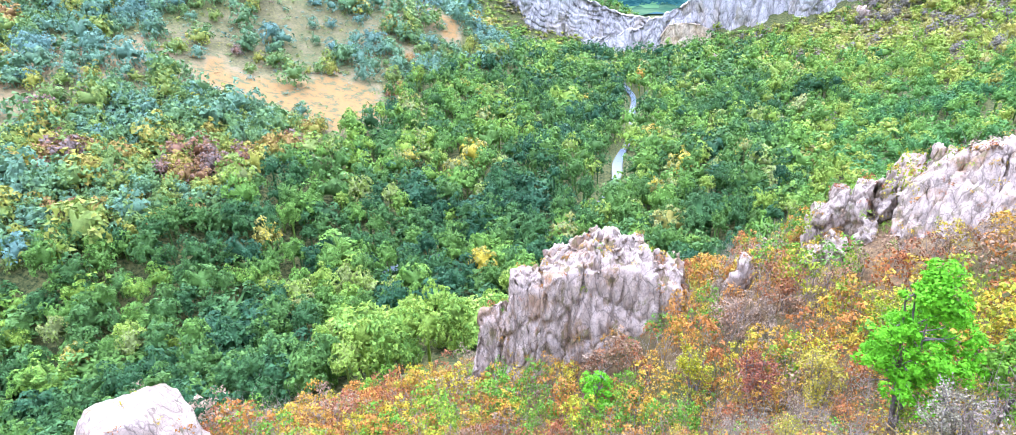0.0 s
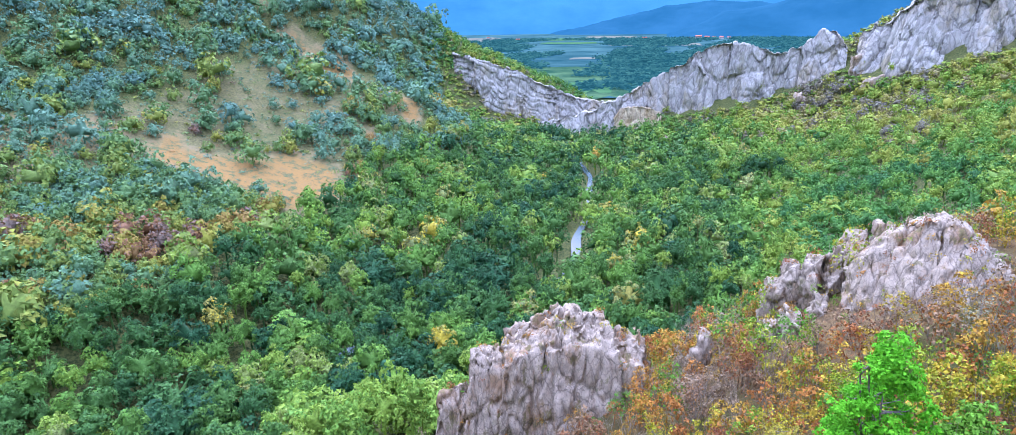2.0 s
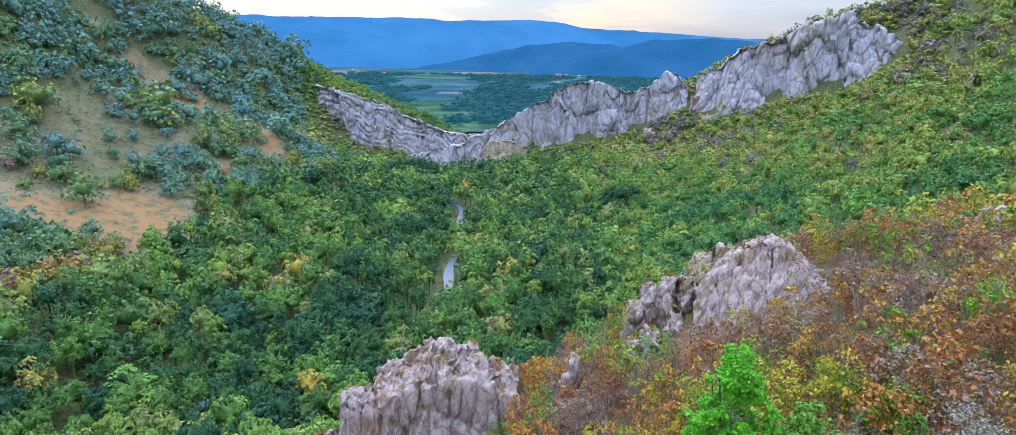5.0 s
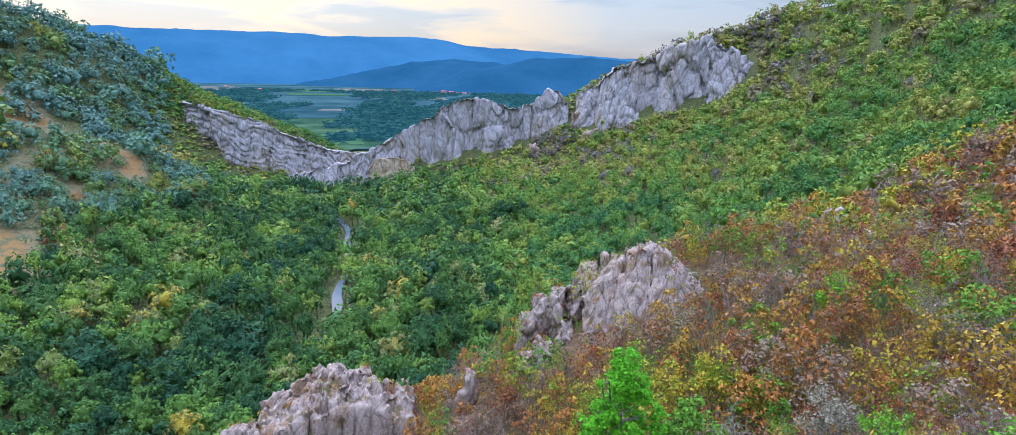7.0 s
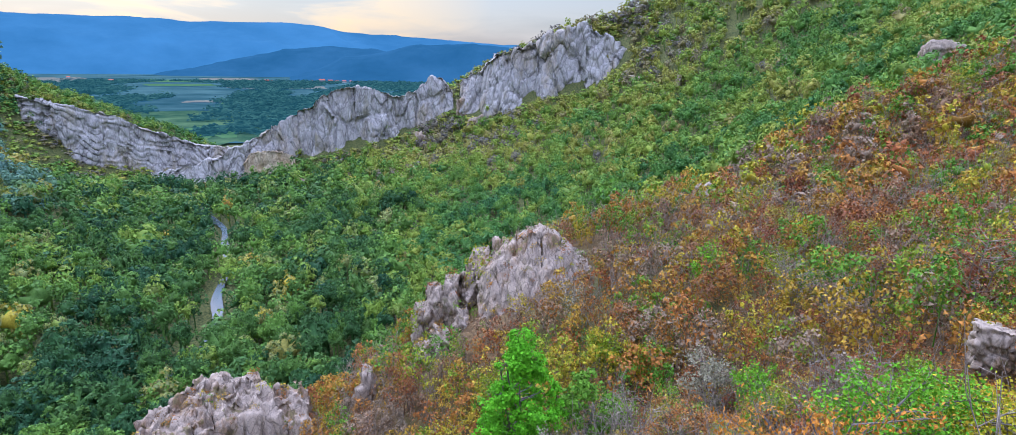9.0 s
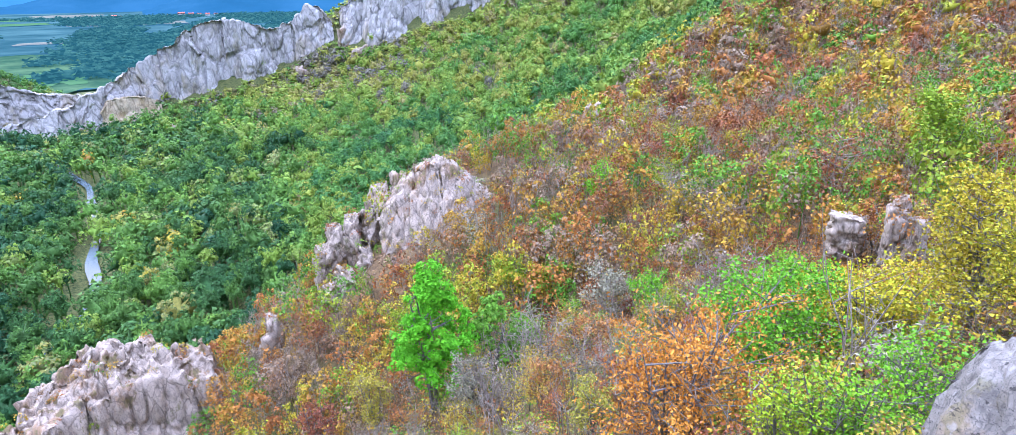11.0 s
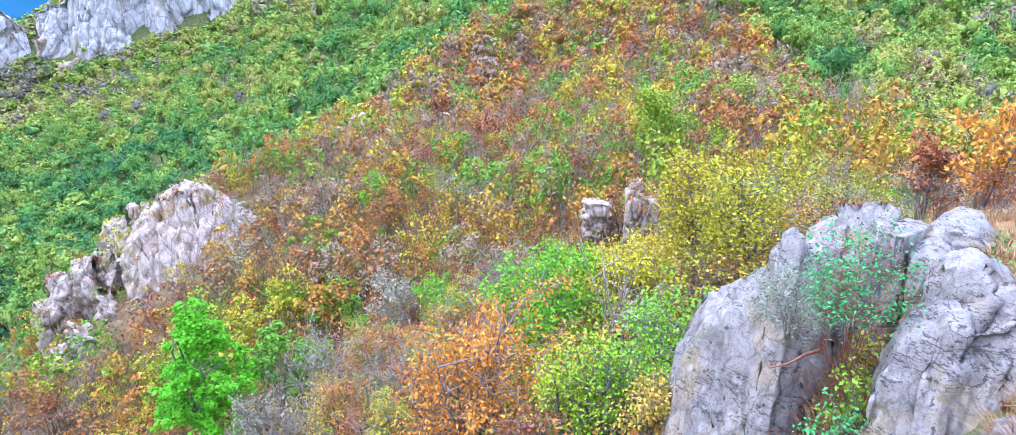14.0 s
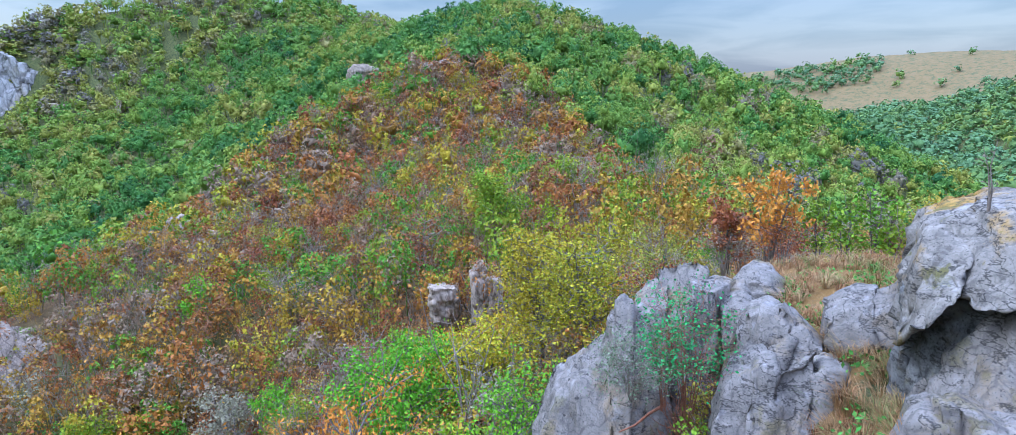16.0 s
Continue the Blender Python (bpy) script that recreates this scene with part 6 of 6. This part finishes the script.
ledge("tall limestone rock with ochre lichen on its crown", [(92.2, -15.4, -18.5, 6.6, 6.5), (92.5, -13.4, -18, 6.6, 6.35), (92.8, -10.7, -17.5, 6.6, 6.2), (94.2, -9.8, -16.6, 6.6, 6.0), (95.8, -9.4, -15.4, 6.6, 5.9), (96.7, -8.6, -15.0, 6.6, 5.85), (98.0, -8.2, -14.7, 6.6, 5.8),
                                                              (100, -8.6, -14.2, 6.6, 5.8), (104, -9.0, -14.2, 6.6, 5.9), (108, -12, -16, 6.6, 6.2)], 1.6, 71, mat=M_LICHEN, pieces=4)
# this ledge takes the stone that has the overhang's shade painted in
ledge("overhung limestone ledge below the tall rock, shade in its colour", [(92.4, -15.2, -26, 6.5, 6.3), (95, -14.6, -26, 6.35, 6.1), (98, -14.0, -25, 6.2, 5.95), (104, -13.5, -25, 6.2, 5.95)], 0.9, 75, mat=M_SHADEROCK, pieces=2)
ledge("steep pale limestone slab under the dark ledge", [(93.9, -24.5, -33, 5.9, 5.3), (94.4, -23.0, -33, 5.9, 5.25), (95.4, -20.0, -33, 5.95, 5.2), (96.8, -17.8, -33, 6.0, 5.1), (98.2, -16.1, -33, 6.0, 5.0), (99.0, -14.9, -33, 6.0, 5.0), (102, -14.0, -33, 6.0, 5.0), (107, -16, -33, 6.0, 5.2)], 0.5, 78, pieces=3)
ledge("pitted limestone foot block beside dry grass", [(92.6, -27.4, -36, 5.2, 5.0), (93.2, -25.5, -36, 5.2, 4.9), (94.2, -24.2, -36, 5.2, 4.8), (96.3, -23.2, -36, 5.2, 4.75), (98.4, -23.5, -36, 5.2, 4.75), (103, -24, -36, 5.2, 4.8), (106, -27, -36, 5.2, 5.0)], 0.5, 81, pieces=4)


def blades(g, n, height, lean, width):
    """Blades of one tussock, round the origin."""
    a = g.uniform(0, 2 * np.pi, n)
    h = height * g.uniform(0.5, 1.0, n)
    out = np.stack([np.cos(a), np.sin(a), 0 * a], 1)
    side = np.stack([-np.sin(a), np.cos(a), 0 * a], 1) * width
    root = out * (0.06 * g.uniform(0, 1, (n, 1)))
    mid = root + out * (h * lean * 0.35)[:, None] + np.stack([0 * h, 0 * h, h * 0.62], 1)
    tip = root + out * (h * lean * g.uniform(0.8, 1.5, n))[:, None] + np.stack([0 * h, 0 * h, h * g.uniform(0.7, 1.0, n)], 1)
    v = np.stack([root - side, root + side, mid + side * 0.8, mid - side * 0.8, tip], 1).reshape(-1, 3)
    q = np.arange(n)[:, None] * 5
    return v, np.concatenate([q + (0, 1, 2), q + (0, 2, 3), q + (3, 2, 4)])


L_STRAW = leaf_material("dry_straw", [(0.0, (0.20, 0.085, 0.035)), (0.4, (0.31, 0.17, 0.07)), (0.7, (0.40, 0.27, 0.13)), (1.0, (0.15, 0.20, 0.045))], grain=14.0, low=0.6, high=1.35)
L_HERB = leaf_material("green_herb_leaves", [(0.0, (0.05, 0.18, 0.03)), (0.6, (0.10, 0.27, 0.04)), (1.0, (0.20, 0.30, 0.05))], grain=16.0)


def grass():
    g = np.random.default_rng(77)
    vs, fs, ts, n = [], [], [], 0
    for _ in range(800):
        az, d = g.uniform(76, 100), 5.2 + 11 * g.uniform() ** 0.8
        if az < 80 and d < 9 or 93 < az and d < 8.2 or 79 < az < 88.5 and d < 8.2:
            continue
        if _ > 600:
            az, d = g.uniform(86.5, 94), g.uniform(5.0, 8.6)
        if _ > 740:
            az, d = g.uniform(73.5, 79.5), g.uniform(6.6, 9.5)
        x, y, z = on_land(az, d)
        v, f = blades(g, 46, g.uniform(0.18, 0.42) * (0.8 + d * 0.02), g.uniform(0.4, 1.0), 0.004)
        vs.append(v + (x, y, z - 0.02))
        fs.append(f + n)
        n += len(v)
        ts.append(np.full(len(v), np.clip(g.normal(0.5, 0.34), 0, 1)))
    tagged(new("dry_grass", mesh_np("dry_grass", np.concatenate(vs), np.concatenate(fs), L_STRAW, tint=np.concatenate(ts))), "reddish and straw-coloured dry grass between boulders", "grass", kind="stuff")
    vs, fs, n = [], [], 0
    for _ in range(190):
        az, d = g.uniform(79, 94), 5.4 + 8 * g.uniform()
        if _ > 110:
            az, d = g.uniform(74.5, 79.5), g.uniform(6.2, 7.9)
        if 79 < az < 88.5 and d < 8.2 or 93 < az and d < 8:
            continue
        x, y, z = on_land(az, d)
        p = g.normal(0, 0.10, (26, 3)) * (1, 1, 0.5) + (x, y, z + 0.08)
        v, f = sprigs(g, p, 0.055)
        vs.append(v)
        fs.append(f + n)
        n += len(v)
    tagged(new("green_herbs", mesh_np("green_herbs", np.concatenate(vs), np.concatenate(fs), L_HERB, tint=g.uniform(0, 1, n))), "low green herbs between the boulders", "plants", kind="stuff")


grass()

L_TEAL = leaf_material("fresh_bush_leaves", [(0.0, (0.05, 0.26, 0.07)), (1.0, (0.10, 0.36, 0.10))], True, grain=14.0)
tree_at("rock_bush", L_TEAL, "thin twiggy bush with small bright green leaves on the boulder", 75.8, -17.0, -29.5, 7.2, 0.62, 11, 9, 5, 1300, 0.036, category="shrub", wood=M_REDTWIG, scatter=0.06, trunk=0.4, thick=0.005, on=False)
tree_at("rock_bush", L_TEAL, "thin twiggy bush with small bright green leaves on the boulder", 73.6, -20.5, -28.5, 7.1, 0.46, 9, 8, 5, 800, 0.036, category="shrub", wood=M_REDTWIG, scatter=0.06, trunk=0.4, thick=0.005, on=False)
L_FEATHER = leaf_material("feathery_leaves", [(0.0, (0.15, 0.20, 0.11)), (1.0, (0.20, 0.23, 0.13))], True, grain=14.0)
tree_at("feathery_bush", L_FEATHER, "pale feathery grey-green bush on the boulder face", 70.6, -22.6, -28.0, 7.1, 0.55, 14, 9, 5, 2200, 0.026, category="shrub", wood=M_TWIG, scatter=0.05, thick=0.008, on=False)

for _az, _t, _d, _m in ((77.2, -28.0, 6.9, L_GREEN), (76.2, -31.5, 6.5, L_TEAL), (77.8, -25.0, 7.4, L_OLIVE)):
    tree_at("hollow_bush", _m, "low leafy bush in the hollow between boulders", _az, _t, -38, _d, 0.34, 6, 7, 4, 520, 0.05, category="shrub", scatter=0.06, thick=0.008)


def stick(name, points, radius, mat, label):
    p = [polar(*q) for q in points]
    o = Vector(p[0])
    v, f = tube([Vector(q) - o for q in p], np.linspace(radius, radius * 0.4, len(p)), 6)
    ob = tagged(new(name, mesh_np(name, v, f, mat, True)), label, "branch")
    ob.location = o


stick("dead_stick", [(73.8, -28.0, 7.3), (72.3, -28.9, 7.2), (71.0, -30.0, 7.15), (69.4, -30.7, 7.1)], 0.022, M_REDTWIG, "reddish dead stick lying on the boulder")
tree_at("dead_sapling", L_GREY, "small bare dead sapling on the tall rock", 96.7, -4.0, -9.2, 6.6, 0.16, 2, 5, 2, 6, 0.03, wood=M_TWIG, scatter=0.02, thick=0.013, on=False)


def hollow_litter():
    """Dead reddish twigs and bent dry grass heaped in the hollow between the boulders."""
    g = np.random.default_rng(17)
    pieces = []
    for _ in range(900):
        az, d = (g.uniform(74.0, 79.2), g.uniform(6.3, 8.0)) if _ < 760 else (g.uniform(71.5, 74.5), g.uniform(6.5, 7.0))
        x, y, z = on_land(az, d)
        p0 = np.array([x, y, z + g.uniform(0, 0.5)])
        d1 = g.normal(0, 0.22, 3) + (0, 0, 0.12)
        pieces.append(tube([p0, p0 + d1 * 0.6, p0 + d1 + g.normal(0, 0.05, 3)], [0.007, 0.005, 0.003]))
    tagged(new("dead_twigs", mesh_np("dead_twigs", *joined(pieces), M_REDTWIG)), "tangle of dead reddish twigs in the hollow between boulders", "branches", kind="stuff")


hollow_litter()


def crag_tufts():
    """Grass and dwarf shrubs that root in the ledges of the crags."""
    g = np.random.default_rng(8)
    pts = []
    for ob in [o for o in scene.objects if o.name.startswith("buttress") and o.type == "MESH"]:
        m = ob.parent.matrix_basis
        if m.translation.length > 140:
            continue
        area = [(p.center, p.normal) for p in ob.data.polygons if p.normal.z > 0.25]
        for i in g.integers(0, len(area), min(26, 4 + len(area) // 220)):
            pts.append(m @ area[i][0])
    p = np.array(pts)
    n = len(p)
    r = g.uniform(0.18, 0.5, n)
    forest("crag_tufts", p[:, 0], p[:, 1], r, r * g.uniform(1.4, 2.2, n), np.clip(g.normal(0.45, 0.25, n), 0, 1), [crown(170 + s, 60, 0.26, 4, ragged=0.8, spread=0.8, cores=0) for s in range(4)], L_SCRUB,
           "olive and rusty tufts rooted in the rock ledges", 5, z=p[:, 2] - 0.1)


crag_tufts()
